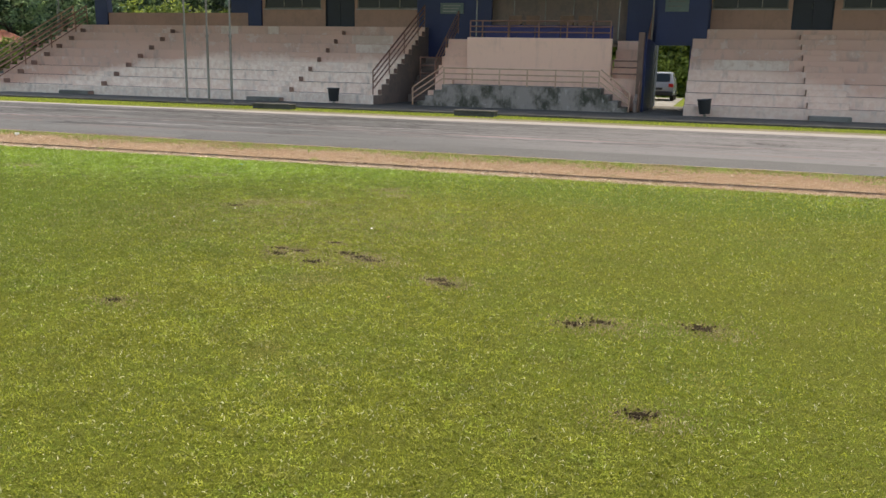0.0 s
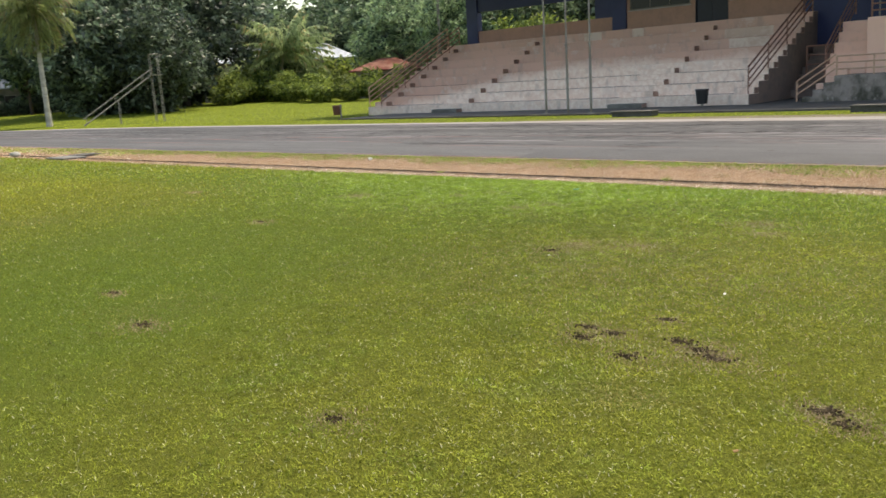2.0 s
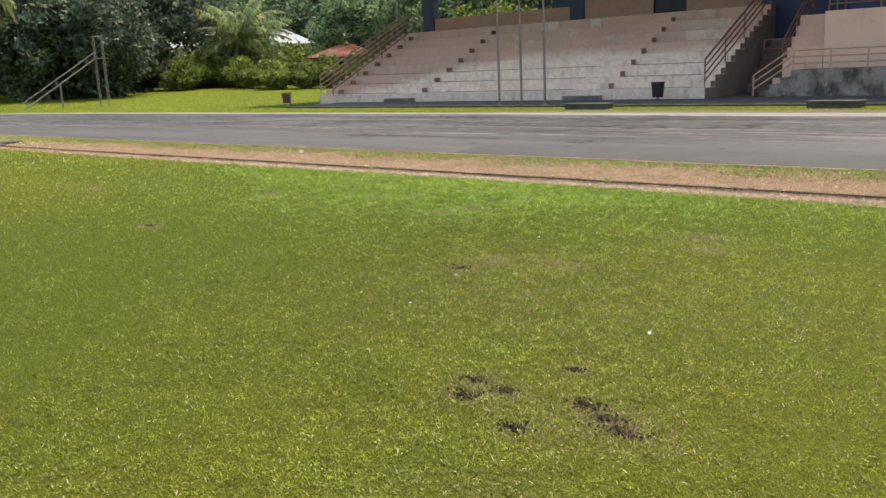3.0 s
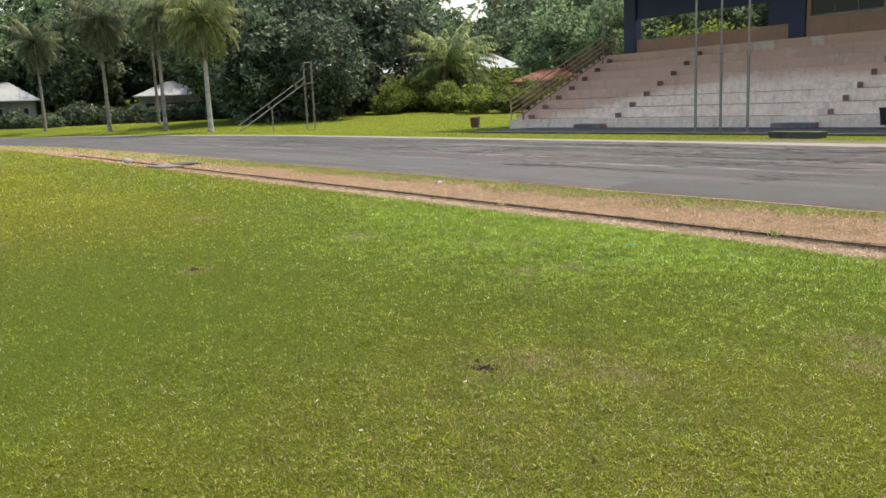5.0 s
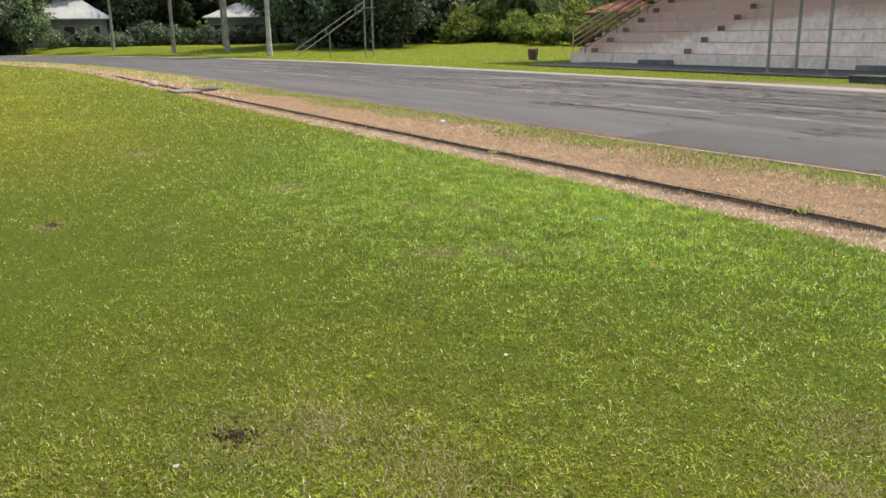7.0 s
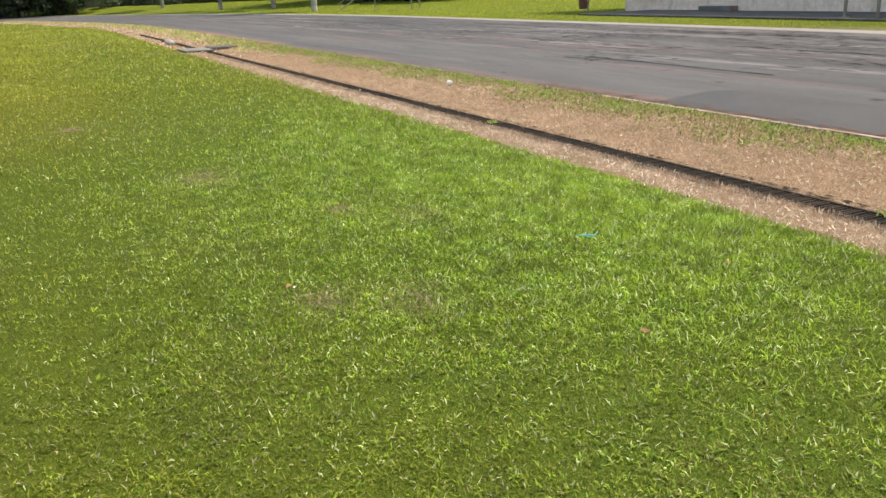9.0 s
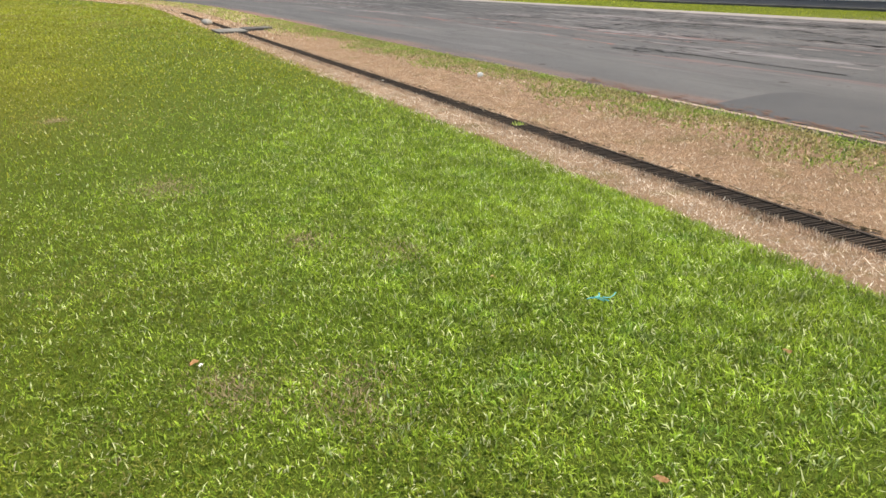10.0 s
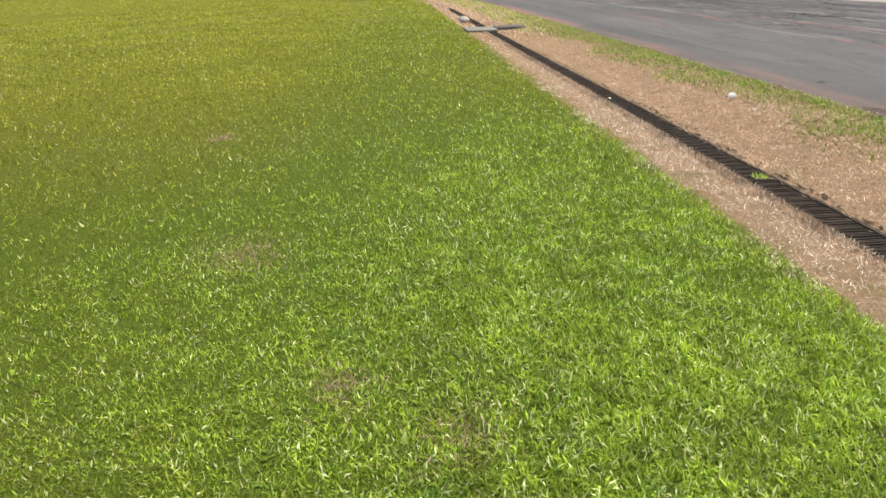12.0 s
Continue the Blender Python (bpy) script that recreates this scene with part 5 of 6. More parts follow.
for i, (x, y, s, a) in enumerate([(-70.43, 27.04, 1.05, 1.0), (-76.44, 24.17, 1.05, 3.0), (-86.6, 21.0, 0.92, 4.4)]):
    m = Matrix.Translation((x, y, settle(x, y) + 0.05)) @ Matrix.Rotation(a, 4, "Z")
    ob = thin_palm if i == 0 else copy_thing(thin_palm, m)
    ob.matrix_basis = m @ Matrix.Diagonal((s, s, s, 1))
coconut = make_palm("coconut_palm", "coconut palm with long arching fronds in front of a house", 5.0, 0.16, 42, 6.4, COCONUT, DARKBARK, lean=0.5, leaflet=1.15, up=1.35, fall=1.7, droop=(0.7, 1.4), broad=0.12)
coconut.matrix_basis = Matrix.Translation((-72.5, 56.5, 0.3)) @ Matrix.Rotation(1.0, 4, "Z")
m = Matrix.Translation((-80, 55.0, 0)) @ Matrix.Rotation(2.6, 4, "Z")
copy_thing(coconut, m).matrix_basis = m @ Matrix.Diagonal((0.62, 0.62, 0.6, 1))


def banana(x, y, s):
    th = thing("banana_plant", (x, y, 0), "banana plant with broad split green leaves", "banana plant", "banana plants")
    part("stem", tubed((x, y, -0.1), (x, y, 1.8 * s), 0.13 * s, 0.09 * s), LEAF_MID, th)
    for i in range(11):
        a, up = i * 2.4 + rng.uniform(-0.3, 0.3), rng.uniform(0.85, 1.5)
        vs, fs = [], []
        n, ln, wd = 9, 2.0 * s, 0.30 * s
        px, pz, ang = 0.0, rng.uniform(0.9, 1.8) * s, up
        for k in range(n):
            t = k / (n - 1)
            w = wd * math.sin(math.pi * (0.08 + 0.9 * t)) * (1 + 0.2 * rng.random())
            for side in (-w, 0, w):
                vs.append((x + math.cos(a) * px - math.sin(a) * side, y + math.sin(a) * px + math.cos(a) * side, pz - abs(side) * 0.35))
            px += math.cos(ang) * ln / n
            pz += math.sin(ang) * ln / n
            ang -= 0.27
        for k in range(n - 1):
            b = k * 3
            fs += [(b, b + 1, b + 4, b + 3), (b + 1, b + 2, b + 5, b + 4)]
        o = ORIGIN[th.name]
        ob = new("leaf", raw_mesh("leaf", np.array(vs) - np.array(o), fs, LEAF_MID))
        ob.parent = th


for x, y, s in ((-101.5, 27.0, 1.3), (-103, 29.5, 1.4)):
    banana(x, y, s)


def house(name, cx, cy, w, d, wall_h, rise, turn, roof_mat, label, over=0.6, hip=0.85):
    th = thing(name, (cx, cy, 0), label, "house", "houses")
    rot = Matrix.Translation((cx, cy, hill(cx, cy) - 0.05)) @ Matrix.Rotation(radians(turn), 4, "Z")

    def put(nm, bm, mat, lab="", parent=None):
        bmesh.ops.transform(bm, matrix=rot, verts=bm.verts)
        return part(nm, bm, mat, parent or th, lab)
    put("wall", boxes((-w / 2, w / 2, -d / 2, d / 2, -0.1, wall_h)), HOUSEWALL)
    bm = bmesh.new()
    e = over
    ridge = w / 2 - hip * (d / 2)
    for lo, hi in ((wall_h - 0.12, wall_h + rise - 0.12), (wall_h, wall_h + rise)):
        eaves = [bm.verts.new(p) for p in ((-w / 2 - e, -d / 2 - e, lo), (w / 2 + e, -d / 2 - e, lo), (w / 2 + e, d / 2 + e, lo), (-w / 2 - e, d / 2 + e, lo))]
        top = [bm.verts.new((x, 0, hi)) for x in (-ridge - e * (1 - hip), ridge + e * (1 - hip))]
        bm.faces.new((eaves[0], eaves[1], top[1], top[0]))
        bm.faces.new((eaves[2], eaves[3], top[0], top[1]))
        bm.faces.new((eaves[1], eaves[2], top[1]))
        bm.faces.new((eaves[3], eaves[0], top[0]))
        under = eaves if lo < wall_h else under
        if lo == wall_h:
            for a in range(4):
                bm.faces.new((under[a], under[(a + 1) % 4], eaves[(a + 1) % 4], eaves[a]))
    bmesh.ops.recalc_face_normals(bm, faces=bm.faces)
    rf = put("roof", bm, roof_mat)
    for k in range(int(w / 0.8)):
        x = -w / 2 + 0.4 + k * 0.8
        sl = math.hypot(d / 2 + e, rise + 0.1)
        for s in (-1, 1):
            bm = bmesh.new()
            f = min(1.0, (w / 2 + e - abs(x)) / max(0.3, w / 2 + e - ridge))
            tube(bm, (x, s * (d / 2 + e), wall_h + 0.01), (x, s * (d / 2 + e) * (1 - f), wall_h + rise * f + 0.01), 0.03, sides=4)
            put("rib", bm, roof_mat, "", rf)
    for k in range(3):
        x = -w / 2 + w * (k + 0.5) / 3
        for s in (-1, 1):
            yy = s * (d / 2 + 0.02)
            wn_ = put("window", boxes((x - 0.6, x + 0.6, min(yy, yy - s * 0.1), max(yy, yy - s * 0.1), 1.0, 2.2), bevel=0.02), PALECONC)
            put("pane", boxes((x - 0.52, x + 0.52, yy - 0.015, yy + 0.015, 1.08, 2.12)), GLASS, "", wn_)


house("house", -102.85, 19.6, 7.4, 6, 2.95, 2.0, 78, WHITEROOF, "low plastered house with a pale metal roof among trees")
house("house", -98.74, 37.0, 6.6, 7, 2.95, 1.6, 70, WHITEROOF, "low plastered house with a pale metal roof behind banana plants")
house("house", -87.4, 67.7, 18, 7, 4.6, 1.9, 52, WHITEROOF, "house with a pale metal roof half hidden by shrubs")
house("house", -59.3, 59.4, 5.6, 5, 2.55, 1.1, 40, REDROOF, "small house with a rusty red roof beside the stand")


def utility_pole(x, y, h):
    th = thing("utility_pole", (x, y, 0), "tall dark utility pole among the trees", "utility pole", "utility poles")
    part("shaft", tubed((x, y, -0.1), (x, y, h), 0.15, 0.1, 10), DARKBARK, th)
    part("crossarm", boxes((x - 0.9, x + 0.9, y - 0.05, y + 0.05, h - 0.7, h - 0.6)), DARKBARK, th)
    for s in (-0.8, 0.8):
        part("insulator", tubed((x + s, y, h - 0.6), (x + s, y, h - 0.45), 0.05), PALECONC, th)


utility_pole(-48.5, 55.0, 10.5)
utility_pole(-80.0, 29.5, 9.0)

# ---- drain grating ----
drain = thing("drain_grating", (-8.0, 12.9, 0), "rusty black slotted steel drain grating in the straw", "drain grating")
for nm, yy in (("frame_bar", DRAIN0 - 0.012), ("frame_bar", DRAIN1 - 0.012)):
    part(nm, boxes((-38.0, 24.0, yy, yy + 0.024, -0.06, 0.004)), GRATE, drain)
part("channel_bottom", boxes((-37.9, 23.9, DRAIN0 + 0.012, DRAIN1 - 0.012, -0.275, -0.24)), SLOTDARK, drain)
bar = bmesh.new()
box(bar, -0.005, 0.005, DRAIN0 + 0.012 - 12.9, DRAIN1 - 0.012 - 12.9, -0.045, 0.0)
bar_mesh = mesh_of("bar", bar, GRATE)
PITCH = 0.032
for k in range(300):
    ob = new("bar", bar_mesh)
    ob.parent = drain
    ob.location = (-15.2 + k * PITCH + 8.0, 0.0, -0.003 + 0.003 * math.sin(k * 1.7))
rest = bmesh.new()
for k in range(-700, 0):
    x = -15.2 + k * PITCH
    box(rest, x - 0.005, x + 0.005, DRAIN0 + 0.012, DRAIN1 - 0.012, -0.045, 0.0)
for k in range(300, 1250):
    x = -15.2 + k * PITCH
    if x < 23.9:
        box(rest, x - 0.005, x + 0.005, DRAIN0 + 0.012, DRAIN1 - 0.012, -0.045, 0.0)
tagged(part("bars_beyond", rest, GRATE, drain), kind="stuff")
drain.location.z = -SWALE
grit_bits = bmesh.new()
for k in range(900):
    gx = rng.uniform(-20, 5)
    side = 13.03 + abs(rng.normal(0, 0.05)) if rng.random() < 0.7 else 12.77 - abs(rng.normal(0, 0.04))
    q = rng.uniform(0.003, 0.007)
    bmesh.ops.create_icosphere(grit_bits, subdivisions=1, radius=q, matrix=Matrix.Translation((gx, side, q * 0.4 - SWALE)) @ Matrix.Diagonal((rng.uniform(0.8, 1.6), 1, 0.6, 1)))
single("drain_grit", grit_bits, KERB, "dark grit and crumbs along the drain edges", "gravel", kind="stuff")
# earth washed over the lips of the drain
spill = bmesh.new()
for k in range(700):
    x = track_rng.uniform(-20, 3)
    far_lip = track_rng.random() < 0.75
    y = 13.02 + abs(track_rng.normal(0, 0.03)) if far_lip else 12.775 - abs(track_rng.normal(0, 0.015))
    ragged(spill, x, y, float(np.exp(track_rng.normal(-3.5, 0.55))), track_rng.uniform(0.006, 0.020), 0.007 + 0.00001 * k - SWALE, track_rng.normal(0, 0.15))
single("washed_soil", spill, SOIL, "dark earth washed up along the drain edge", "soil", kind="stuff")
cover = thing("drain_cover", (-25.4, 12.9, -0.05), "broken concrete slab lying across the drain", "concrete slab")
part("slab", boxes((-25.95, -24.75, 12.35, 13.05, -0.05, -0.005), bevel=0.015), CONCRETE, cover)
part("broken_piece", boxes((-26.0, -25.3, 13.06, 13.75, -0.06, 0.01), bevel=0.02), DARKCONC, cover)


# bare, kicked-up soil in the lawn
soil = bmesh.new()
SPOTS = []
for cx, cy, r in [(-2.97, 5.89, 0.10), (-3.05, 6.08, 0.07), (-2.71, 6.45, 0.05), (-2.83, 6.04, 0.06), (-2.45, 6.10, 0.11), (-2.16, 5.94, 0.12), (-2.28, 6.02, 0.08), (-2.57, 5.72, 0.09), (-1.48, 5.52, 0.07), (-1.35, 5.42, 0.07), (-0.32, 4.8, 0.10), (-0.16, 4.89, 0.10), (0.46, 4.99, 0.12), (0.19, 3.48, 0.10), (-1.43, 5.54, 0.07), (-3.26, 4.2, 0.08), (-5.69, 4.53, 0.09), (-6.84, 4.89, 0.05), (-8.74, 7.72, 0.09), (-4.04, 8.38, 0.14), (-4.53, 8.21, 0.12), (-4.59, 7.9, 0.10), (-3.48, 9.78, 0.12), (-3.25, 9.36, 0.08), (-6.23, 10.13, 0.10), (-6.41, 9.78, 0.08), (-9.3, 9.84, 0.12), (-12.5, 9.11, 0.06), (-7.5, 10.73, 0.08), (-7.85, 10.37, 0.07)]:
    r *= 0.62
    SPOTS.append((cx, cy, r))
    if cy > 8.0:
        continue
    ring = []
    hub = soil.verts.new((cx, cy, 0.009))
    ph = rng.uniform(0, 6.28, 3)
    for k in range(40):
        a = 2 * math.pi * k / 40
        q = 0.72 * r * (0.75 + 0.25 * math.sin(3 * a + ph[0]) + 0.2 * math.sin(7 * a + ph[1]) + 0.12 * math.sin(13 * a + ph[2]))
        ring.append(soil.verts.new((cx + 1.35 * q * math.cos(a), cy + q * math.sin(a), 0.003)))
    for k in range(40):
        soil.faces.new((hub, ring[k], ring[(k + 1) % 40]))
    for k in range(80):
        a, d = rng.uniform(0, 6.28), abs(rng.normal(0, r * 0.65))
        q = rng.uniform(0.003, 0.010)
        mm = Matrix.Translation((cx + d * math.cos(a) * 1.5, cy + d * math.sin(a), 0.008)) @ Matrix.Rotation(rng.uniform(0, 3), 4, "Z") @ Matrix.Diagonal((q, q * 0.8, q * 0.7, 1))
        g = bmesh.ops.create_icosphere(soil, subdivisions=1, radius=1.0, matrix=mm)
        for v in g["verts"]:
            v.co += Vector(noise.noise_vector(v.co * 60.0)) * q * 0.5
single("bare_soil", soil, SOIL, "dark kicked-up soil clods in the lawn", "soil", kind="stuff")


# ---- lawn, straw and weeds as blades ----
def blades(name, x, y, size, width, lean, material, label, z=0.0, tuft=0):
    """Grass as single pointed blades, or as tufts of bent leaf-shaped blades."""
    if tuft:
        x, y = np.repeat(x, tuft), np.repeat(y, tuft)
    n = len(x)
    a = rng.uniform(0, 2 * np.pi, n)
    ln = size * rng.uniform(0.5, 1.3, n)
    tilt = rng.uniform(lean[0], lean[1], n)
    flat = np.stack([np.cos(a), np.sin(a), np.zeros(n)], 1)
    twist = rng.normal(0, 0.5, n)
    s = np.stack([-np.sin(a + twist), np.cos(a + twist), rng.normal(0, 0.25, n)], 1)
    base = np.stack([x, y, dip(x, y) + z - 0.004], 1)
    w = (width * rng.uniform(0.6, 1.3, n))[:, None]
    if tuft:
        base += flat * np.abs(rng.normal(0, 0.006, n))[:, None]
        up = np.cos(tilt * 0.6)[:, None] * np.array([[0, 0, 1.0]])
        mid = base + (flat * np.sin(tilt * 0.6)[:, None] + up) * (ln * 0.5)[:, None]
        bend = tilt + rng.uniform(0.0, 0.8, n)
        tip = mid + (flat * np.sin(bend)[:, None] + np.cos(bend)[:, None] * np.array([[0, 0, 1.0]])) * (ln * 0.5)[:, None]
        tip[:, 2] = np.maximum(tip[:, 2], base[:, 2] + 0.008)
        vs = np.stack([base, mid + s * w, tip, mid - s * w], 1).reshape(-1, 3)
        k = np.arange(n)[:, None] * 4
        fs = np.concatenate([k + np.array([[0, 1, 3]]), k + np.array([[1, 2, 3]])])
    else:
        d = flat * np.sin(tilt)[:, None] + np.cos(tilt)[:, None] * np.array([[0, 0, 1.0]])
        tip = base + d * ln[:, None]
        tip[:, 2] -= ln * 0.18 * np.sin(tilt)
        tip[:, 2] = np.maximum(tip[:, 2], base[:, 2] + 0.008)
        vs = np.stack([base - s * w, base + s * w, tip], 1).reshape(-1, 3)
        fs = np.arange(3 * n).reshape(-1, 3)
    ob = new(name, raw_mesh(name, vs, fs, material))
    return tagged(ob, label, "grass", kind="stuff")


def scatter(n, x0, x1, y0, y1, keep=None):
    x, y = rng.uniform(x0, x1, n), rng.uniform(y0, y1, n)
    if keep is not None:
        k = keep(x, y)
        x, y = x[k], y[k]
    return x, y


def patchy(x, y, f=1.0):
    return 0.5 + 0.25 * (np.sin(x * 1.9 * f + 1.1 * np.sin(y * 1.3 * f)) + np.sin(y * 2.3 * f + 1.7 * np.sin(x * 0.9 * f)))


def near_strip(x, y):
    """Keeps the part of the lawn that lies ahead of the walking line."""
    return (y > 1.5) & (y < 12.36) & (x < 3.2) & (y > 1.9 - 0.26 * (x + 2.0))


def is_lush(x, y):
    """Picks the blades of the greener, better watered strip along the drain."""
    edge = 9.4 + 0.35 * np.sin(x * 0.8) + 0.25 * np.sin(x * 2.3 + 1.0) + np.clip((x + 6.0) * 0.4, 0, 1.6)
    k = y > edge + 1.2 * rng.normal(size=len(x))
    return k & (rng.random(len(x)) < np.clip(1.05 - 0.17 * (x + 6.5), 0.15, 1.0) * np.clip((x + 16) / 6, 0.2, 1.0))


def off_soil(x, y):
    k = np.ones(len(x), bool)
    for cx, cy, r in SPOTS:
        d = np.hypot((x - cx) / 1.4, y - cy) / r
        k &= rng.random(len(x)) < np.clip(d - 0.3, 0.35, 1.0)
    return k


def beside_walk(x, y, reach):
    """Falls off from the strip of lawn that lies just ahead of the walking line."""
    line = ((-0.5, 2.7), (-2.3, 4.0), (-3.2, 5.4), (-3.7, 7.3), (-4.9, 9.6), (-6.4, 10.5), (-7.6, 10.9))
    best = np.full(len(x), 99.0)
    for (ax, ay), (bx, by) in zip(line, line[1:]):
        f = np.clip(((x - ax) * (bx - ax) + (y - ay) * (by - ay)) / ((bx - ax) ** 2 + (by - ay) ** 2), 0, 1)
        best = np.minimum(best, np.hypot(x - ax - f * (bx - ax), y - ay - f * (by - ay)))
    return np.exp(-(best / reach) ** 2) if reach else best


def growth(x, y):
    """Coarser blades where the lawn lies farther from the walking line."""
    return 1.0 + 0.14 * np.clip(beside_walk(x, y, 0) - 0.9, 0, 6)


def lawn(n, x0, x1, y0, y1, size, width, name, label, keep=near_strip, tuft=4):
    x, y = scatter(n, x0, x1, y0, y1, lambda a, b: keep(a, b) & off_soil(a, b) & (rng.random(len(a)) < 0.55 + 0.45 * patchy(a, b, 2.1)))
    lush = is_lush(x, y)
    g = growth(x[~lush], y[~lush]) if not tuft else 1.0
    blades(name, x[~lush], y[~lush], size * g ** 0.5, width * g, (0.5, 1.5), GRASS, label, tuft=tuft)
    return x[lush], y[lush]


lx1, ly1 = lawn(1500000, -16, 3.2, 1.5, 12.36, 0.030, 0.0030, "lawn_grass", "short mown olive-green lawn grass", lambda a, b: near_strip(a, b) & (rng.random(len(a)) < np.clip((a + 16) / 6, 0, 1) * (0.30 + 0.5 * beside_walk(a, b, 3.0))), tuft=0)
lx3, ly3 = lawn(420000, -11.5, 3.0, 1.5, 12.36, 0.028, 0.0028, "thick_lawn_grass", "short dense olive-green lawn grass", lambda a, b: near_strip(a, b) & (rng.random(len(a)) < beside_walk(a, b, 1.9)), tuft=3)
lx2, ly2 = scatter(90000, -17, 4.5, 10.6, 12.36, lambda a, b: (b > 11.0 + 0.4 * np.sin(a * 0.8)) & (rng.random(len(a)) < np.clip((a + 14) / 4, 0, 1) * np.clip(-0.25 * (a + 3.5), 0.05, 1)))
lx4, ly4 = scatter(110000, -9.8, -5.0, 9.0, 12.36, lambda a, b: off_soil(a, b) & (rng.random(len(a)) < np.clip((b - 8.6) / 1.8, 0, 1) * np.clip((-5.0 - a) / 1.2, 0, 1) * np.clip((a + 9.8) / 2.0, 0, 1)))
lx1, ly1 = np.concatenate([lx1, lx2, lx4]), np.concatenate([ly1, ly2, ly4])
g = growth(lx1, ly1)
blades("lush_grass", lx1, ly1, (0.030 + 0.012 * np.clip((ly1 - 9.8) / 1.4, 0, 1)) * g ** 0.5, 0.0032 * g, (0.35, 1.45), LUSH, "bright green longer grass along the field edge")
blades("thick_lush_grass", lx3, ly3, np.repeat(0.029 + 0.012 * np.clip((ly3 - 9.8) / 1.4, 0, 1), 3), 0.0031, (0.35, 1.45), LUSH, "dense bright green grass along the field edge", tuft=3)
n = 270000
x, y = -9.5 - 42 * rng.random(n) ** 1.5, rng.uniform(-6, 12.4, n)
k = (y > -0.35 * x - 17) & (rng.random(n) < np.clip((-9.5 - x) / 6, 0, 1))
x, y = x[k], y[k]
lush = is_lush(x, y) & (rng.random(len(x)) < 0.5)
far = -9.5 - x
blades("far_lawn_grass", x[~lush], y[~lush], (0.048 + 0.0008 * far)[~lush], (0.0068 + 0.00036 * far)[~lush], (0.4, 1.4), FARGRASS, "mown lawn grass farther across the field")
blades("far_lush_grass", x[lush], y[lush], (0.052 + 0.0008 * far)[lush], (0.0068 + 0.00036 * far)[lush], (0.3, 1.3), LUSH, "bright green grass farther along the field edge")
x3, y3 = scatter(45000, -100, -47, -25, 11.5, lambda a, b: b < 11.5 - np.maximum(0, BEND_X - a) ** 2 / (2 * BEND_R))
blades("distant_lawn_grass", x3, y3, 0.08, 0.03, (0.5, 1.4), FARGRASS, "mown lawn grass at the far end of the field")
x, y = scatter(300000, -22, 4.5, 12.25, 14.4, lambda a, b: (((b < DRAIN0 + 0.01) & (b > 12.33 + 0.10 * np.sin(a * 3) + 0.06 * np.sin(a * 11))) | (b > DRAIN1 - 0.01)) & (rng.random(len(a)) < np.exp(-np.maximum(0, np.abs(a + 8.5) - 4) / 6)))
k = y < DRAIN0 + 0.02
blades("dry_straw", x[~k], y[~k], 0.042, 0.0030, (0.7, 1.5), STRAW, "dead straw-coloured grass between drain and track")
blades("pale_straw", x[k], y[k], 0.042, 0.0030, (0.7, 1.5), PALESTRAW, "bleached grey-beige dead grass along the lawn side of the drain")
x, y = scatter(52000, -26, 4.5, 12.70, 12.785, lambda a, b: rng.random(len(a)) < 0.35 + 0.65 * patchy(a, b, 2.6))
blades("drain_lip_straw", x, y, 0.040, 0.0023, (0.0, 0.9), STRAW, "short pale straw standing along the drain edge")
x, y = scatter(90000, -30, 6.0, 13.45, 14.62, lambda a, b: rng.random(len(a)) < np.clip((b - 13.75 - 0.22 * np.sin(a * 1.3) * np.sin(a * 0.45 + 1.0)) * 1.9, 0, 1) * (0.22 + 0.6 * patchy(a, b, 1.9) + np.clip((b - 14.2) * 1.2, 0, 0.4)))
blades("edge_weeds", x, y, 0.044, 0.0048, (0.2, 1.4), WEED, "low broad-leaved weeds along the track edge", tuft=3)
for nm, mat, cnt, y0, y1, sz, wd, lab in (("far_straw", STRAW, 45000, 12.4, 14.3, 0.07, 0.012, "dead straw farther along the drain"), ("far_weeds", WEED, 30000, 13.5, 14.6, 0.08, 0.016, "low green weeds farther along the track edge")):
    x, y = scatter(cnt, -75, -21, y0, y1, lambda a, b: ((b < DRAIN0 - 0.02) | (b > DRAIN1 + 0.02) | (a < -38)) & (rng.random(len(a)) < np.clip((-21 - a) / 8, 0.05, 1) * (0.3 + 0.7 * patchy(a, b, 0.9))))
    blades(nm, x, np.where(x < BEND_X, y - (BEND_X - x) ** 2 / (2 * BEND_R), y), sz, wd, (0.4, 1.4), mat, lab)
x, y = scatter(34000, -60, 20, 25.5, 28.6, lambda a, b: ((b < 28.5) | (a < -31.5)) & (rng.random(len(a)) < np.where((a > -18) & (b < 26.7 + 0.25 * np.sin(a * 1.7)), 0.12, 1.0)))
blades("verge_grass", x, np.where(x < BEND_X, y - (BEND_X - x) ** 2 / (2 * BEND_R), y), 0.050, 0.014, (0.5, 1.4), OUTER, "grass verge between track and stand")
x, y = scatter(50000, -100, -30, 22, 75, lambda a, b: b > 26.5 - np.maximum(0, BEND_X - a) ** 2 / (2 * BEND_R))
blades("outer_lawn_grass", x, y, 0.09, 0.03, (0.4, 1.4), OUTER, "sunlit mown grass outside the track", z=np.array([hill(p, q) for p, q in zip(x, y)]))
hx, hy = [], []
for cx, cy, r in SPOTS:
    k = int((14000 if cy < 8.0 else 22000) * r)
    hx.append(rng.normal(cx + 0.6 * r, 2.3 * r, k))
    hy.append(rng.normal(cy - 0.3 * r, 1.7 * r, k))
# a worn, half-dead patch of lawn
hx.append(rng.normal(-3.4, 1.3, 20000))
hy.append(rng.normal(7.4, 0.8, 20000))
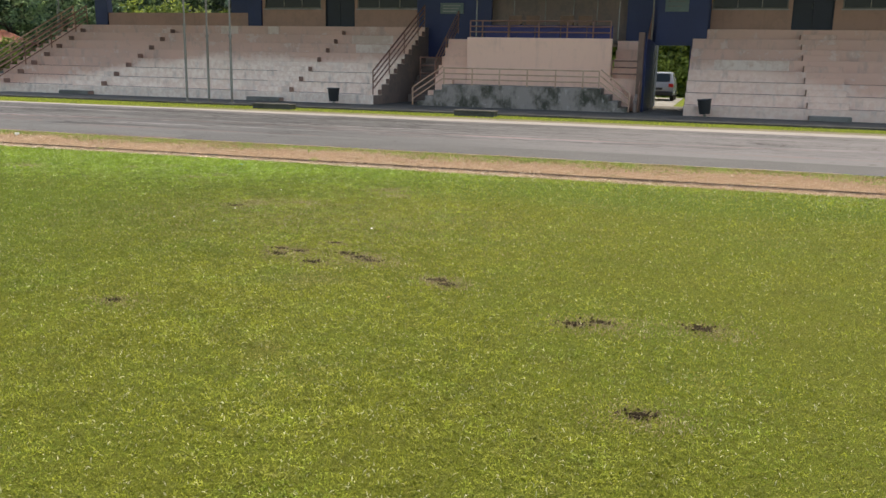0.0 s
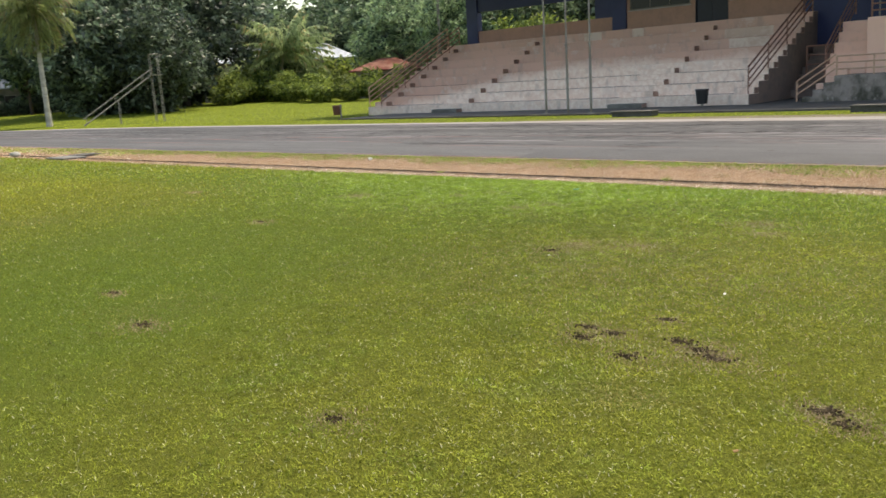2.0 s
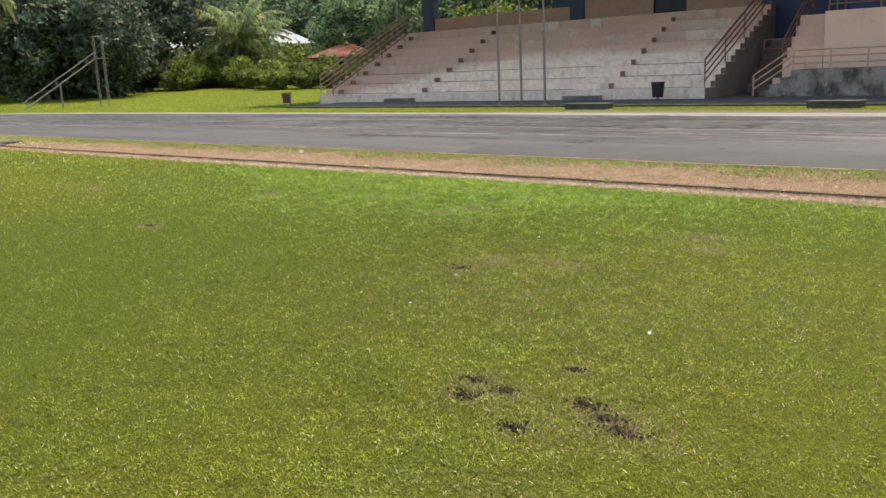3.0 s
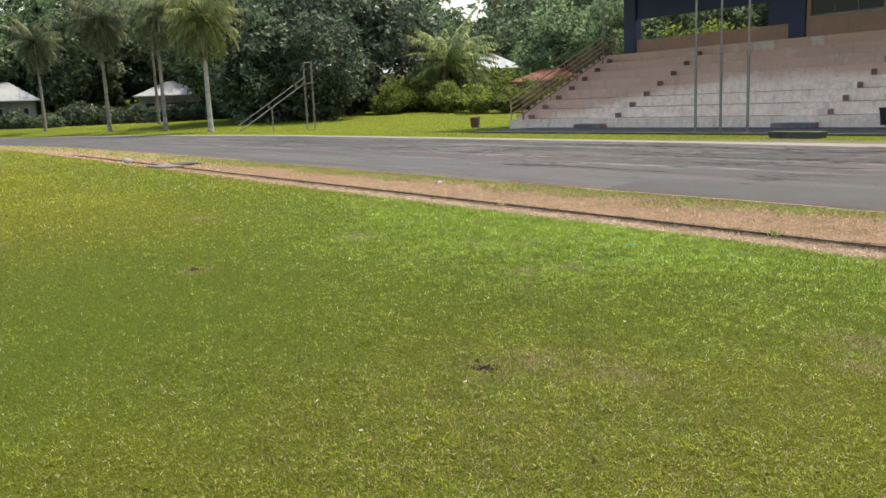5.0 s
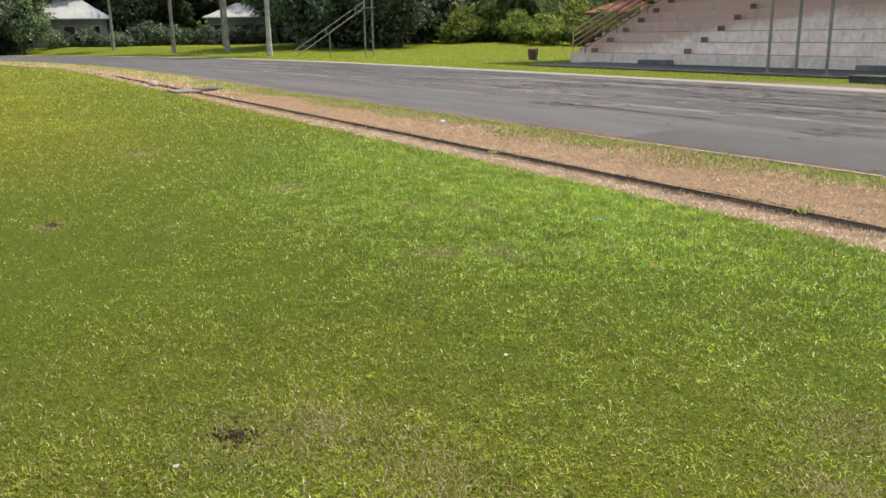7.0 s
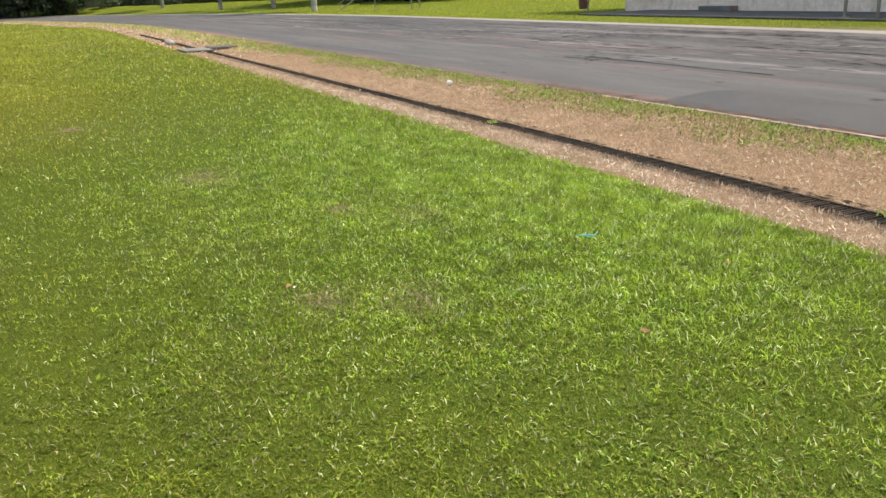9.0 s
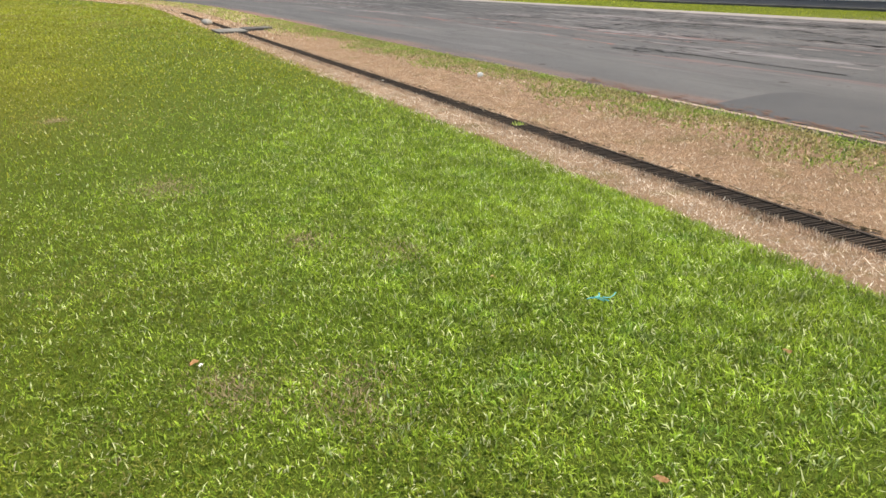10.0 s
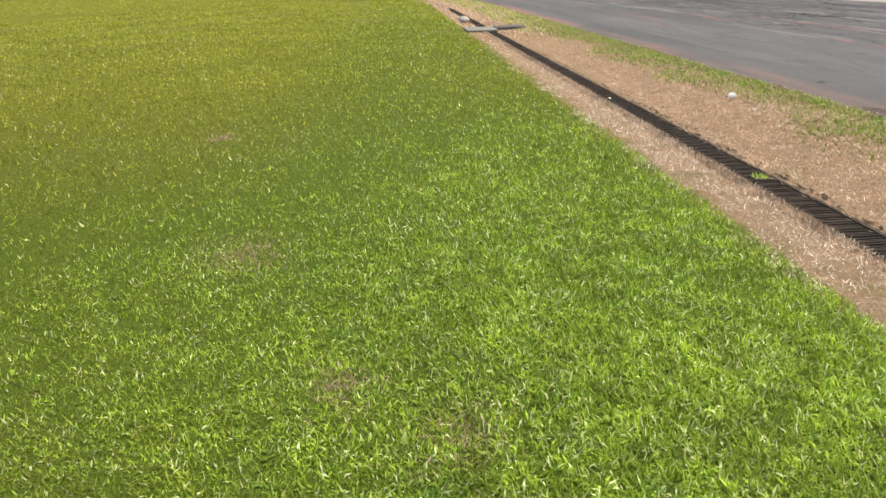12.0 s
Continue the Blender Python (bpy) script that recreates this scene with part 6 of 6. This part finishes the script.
blades("dead_grass", np.concatenate(hx), np.concatenate(hy), 0.034, 0.0026, (0.5, 1.35), DEAD, "dead grey-brown grass round the bare soil")
x, y = scatter(60, -10.57, -10.48, 12.88, 12.97)
blades("drain_weed", x, y, 0.036, 0.007, (0.3, 1.4), WEED, "yellow-green weed growing out of the drain")
x, y = scatter(60, -6.20, -6.06, 12.96, 13.10)
blades("drain_weed", x, y, 0.075, 0.006, (0.1, 0.9), WEED, "dry yellowish weed beside the drain grating")

def litter(name, x, y, s, mat, label, category):
    bm = bmesh.new()
    hub = bm.verts.new((0, 0, 0))
    edge = [bm.verts.new((s * 1.25 * math.cos(k * 0.7) * (0.8 + 0.35 * math.sin(k * 2.3 + x * 9)), s * 0.75 * math.sin(k * 0.7) * (0.8 + 0.35 * math.cos(k * 1.7 + y * 7)), 0)) for k in range(9)]
    for k in range(9):
        bm.faces.new((hub, edge[k], edge[(k + 1) % 9]))
    for v in bm.verts:
        v.co.z += 0.35 * s * noise.noise(v.co * (2.5 / s) + Vector((x, y, 0))) + 0.35 * s
    bmesh.ops.solidify(bm, geom=bm.faces[:], thickness=0.004)
    bmesh.ops.transform(bm, matrix=Matrix.Rotation(x * 3 + y, 4, "Z") @ Matrix.Rotation(0.5, 4, "X"), verts=bm.verts)
    zmin = min(v.co.z for v in bm.verts)
    bmesh.ops.transform(bm, matrix=Matrix.Translation((x, y, 0.014 - zmin + float(dip(x, y)))), verts=bm.verts)
    single(name, bm, mat, label, category, at=(x, y, 0.0))


bm = bmesh.new()
bmesh.ops.create_icosphere(bm, subdivisions=2, radius=0.036, matrix=Matrix.Translation((-13.40, 13.89, 0.03)) @ Matrix.Diagonal((1.3, 1.0, 0.9, 1)))
for v in bm.verts:
    v.co += Vector(noise.noise_vector(v.co * 40.0)) * 0.024
single("paper_scrap", bm, PAPER, "crumpled white paper in the straw by the track", "litter", at=(-13.40, 13.89, -0.01))
for px, py, ps in ((-2.64, 7.15, 0.020), (-4.71, 6.93, 0.020), (-4.24, 6.91, 0.012), (-4.45, 7.66, 0.012), (-9.92, 9.19, 0.018), (-6.59, 9.7, 0.011), (-4.68, 9.12, 0.010), (-12.77, 13.85, 0.016), (-14.05, 12.84, 0.02)):
    litter("paper_scrap", px, py, ps, PAPER, "small white paper scrap on the lawn", "litter")
for px, py, ps in ((-6.92, 10.94, 0.017), (-6.62, 9.68, 0.019), (-5.88, 11.55, 0.018), (-3.38, 8.43, 0.018), (-5.42, 10.69, 0.017), (-4.12, 6.88, 0.011), (-1.6, 4.9, 0.013)):
    litter("dry_leaf", px, py, ps, DRYLEAF, "brown fallen leaf on the lawn", "leaf")
bm = bmesh.new()
bmesh.ops.create_icosphere(bm, subdivisions=3, radius=0.16, matrix=Matrix.Translation((-28.9, 12.62, 0.02)) @ Matrix.Diagonal((1.3, 0.9, 0.55, 1)))
for v in bm.verts:
    v.co += Vector(noise.noise_vector(v.co * 4.0)) * 0.05
single("stone", bm, PALECONC, "pale rounded stone beside the drain", "stone", at=(-28.9, 12.62, -0.05))
# torn plastic string in the lawn
twine = thing("plastic_string", (-6.45, 11.25, 0), "torn turquoise plastic string in the grass", "litter")
for k in range(4):
    a = 1.3 + 0.5 * math.sin(k * 2.1)
    p = Vector((-6.50 + 0.02 * math.sin(k * 3.0), 11.14 + 0.022 * k, 0.036))
    bm = bmesh.new()
    for i in range(5):
        q = p + Vector((0.013 * math.cos(a), 0.016 * math.sin(a), 0.004 * math.cos(i * 1.2 + k)))
        tube(bm, p, q, 0.0024, 0.0022, 5)
        p, a = q, a + 0.28 * (1 if k % 2 else -1)
    part("strand", bm, CYAN, twine)
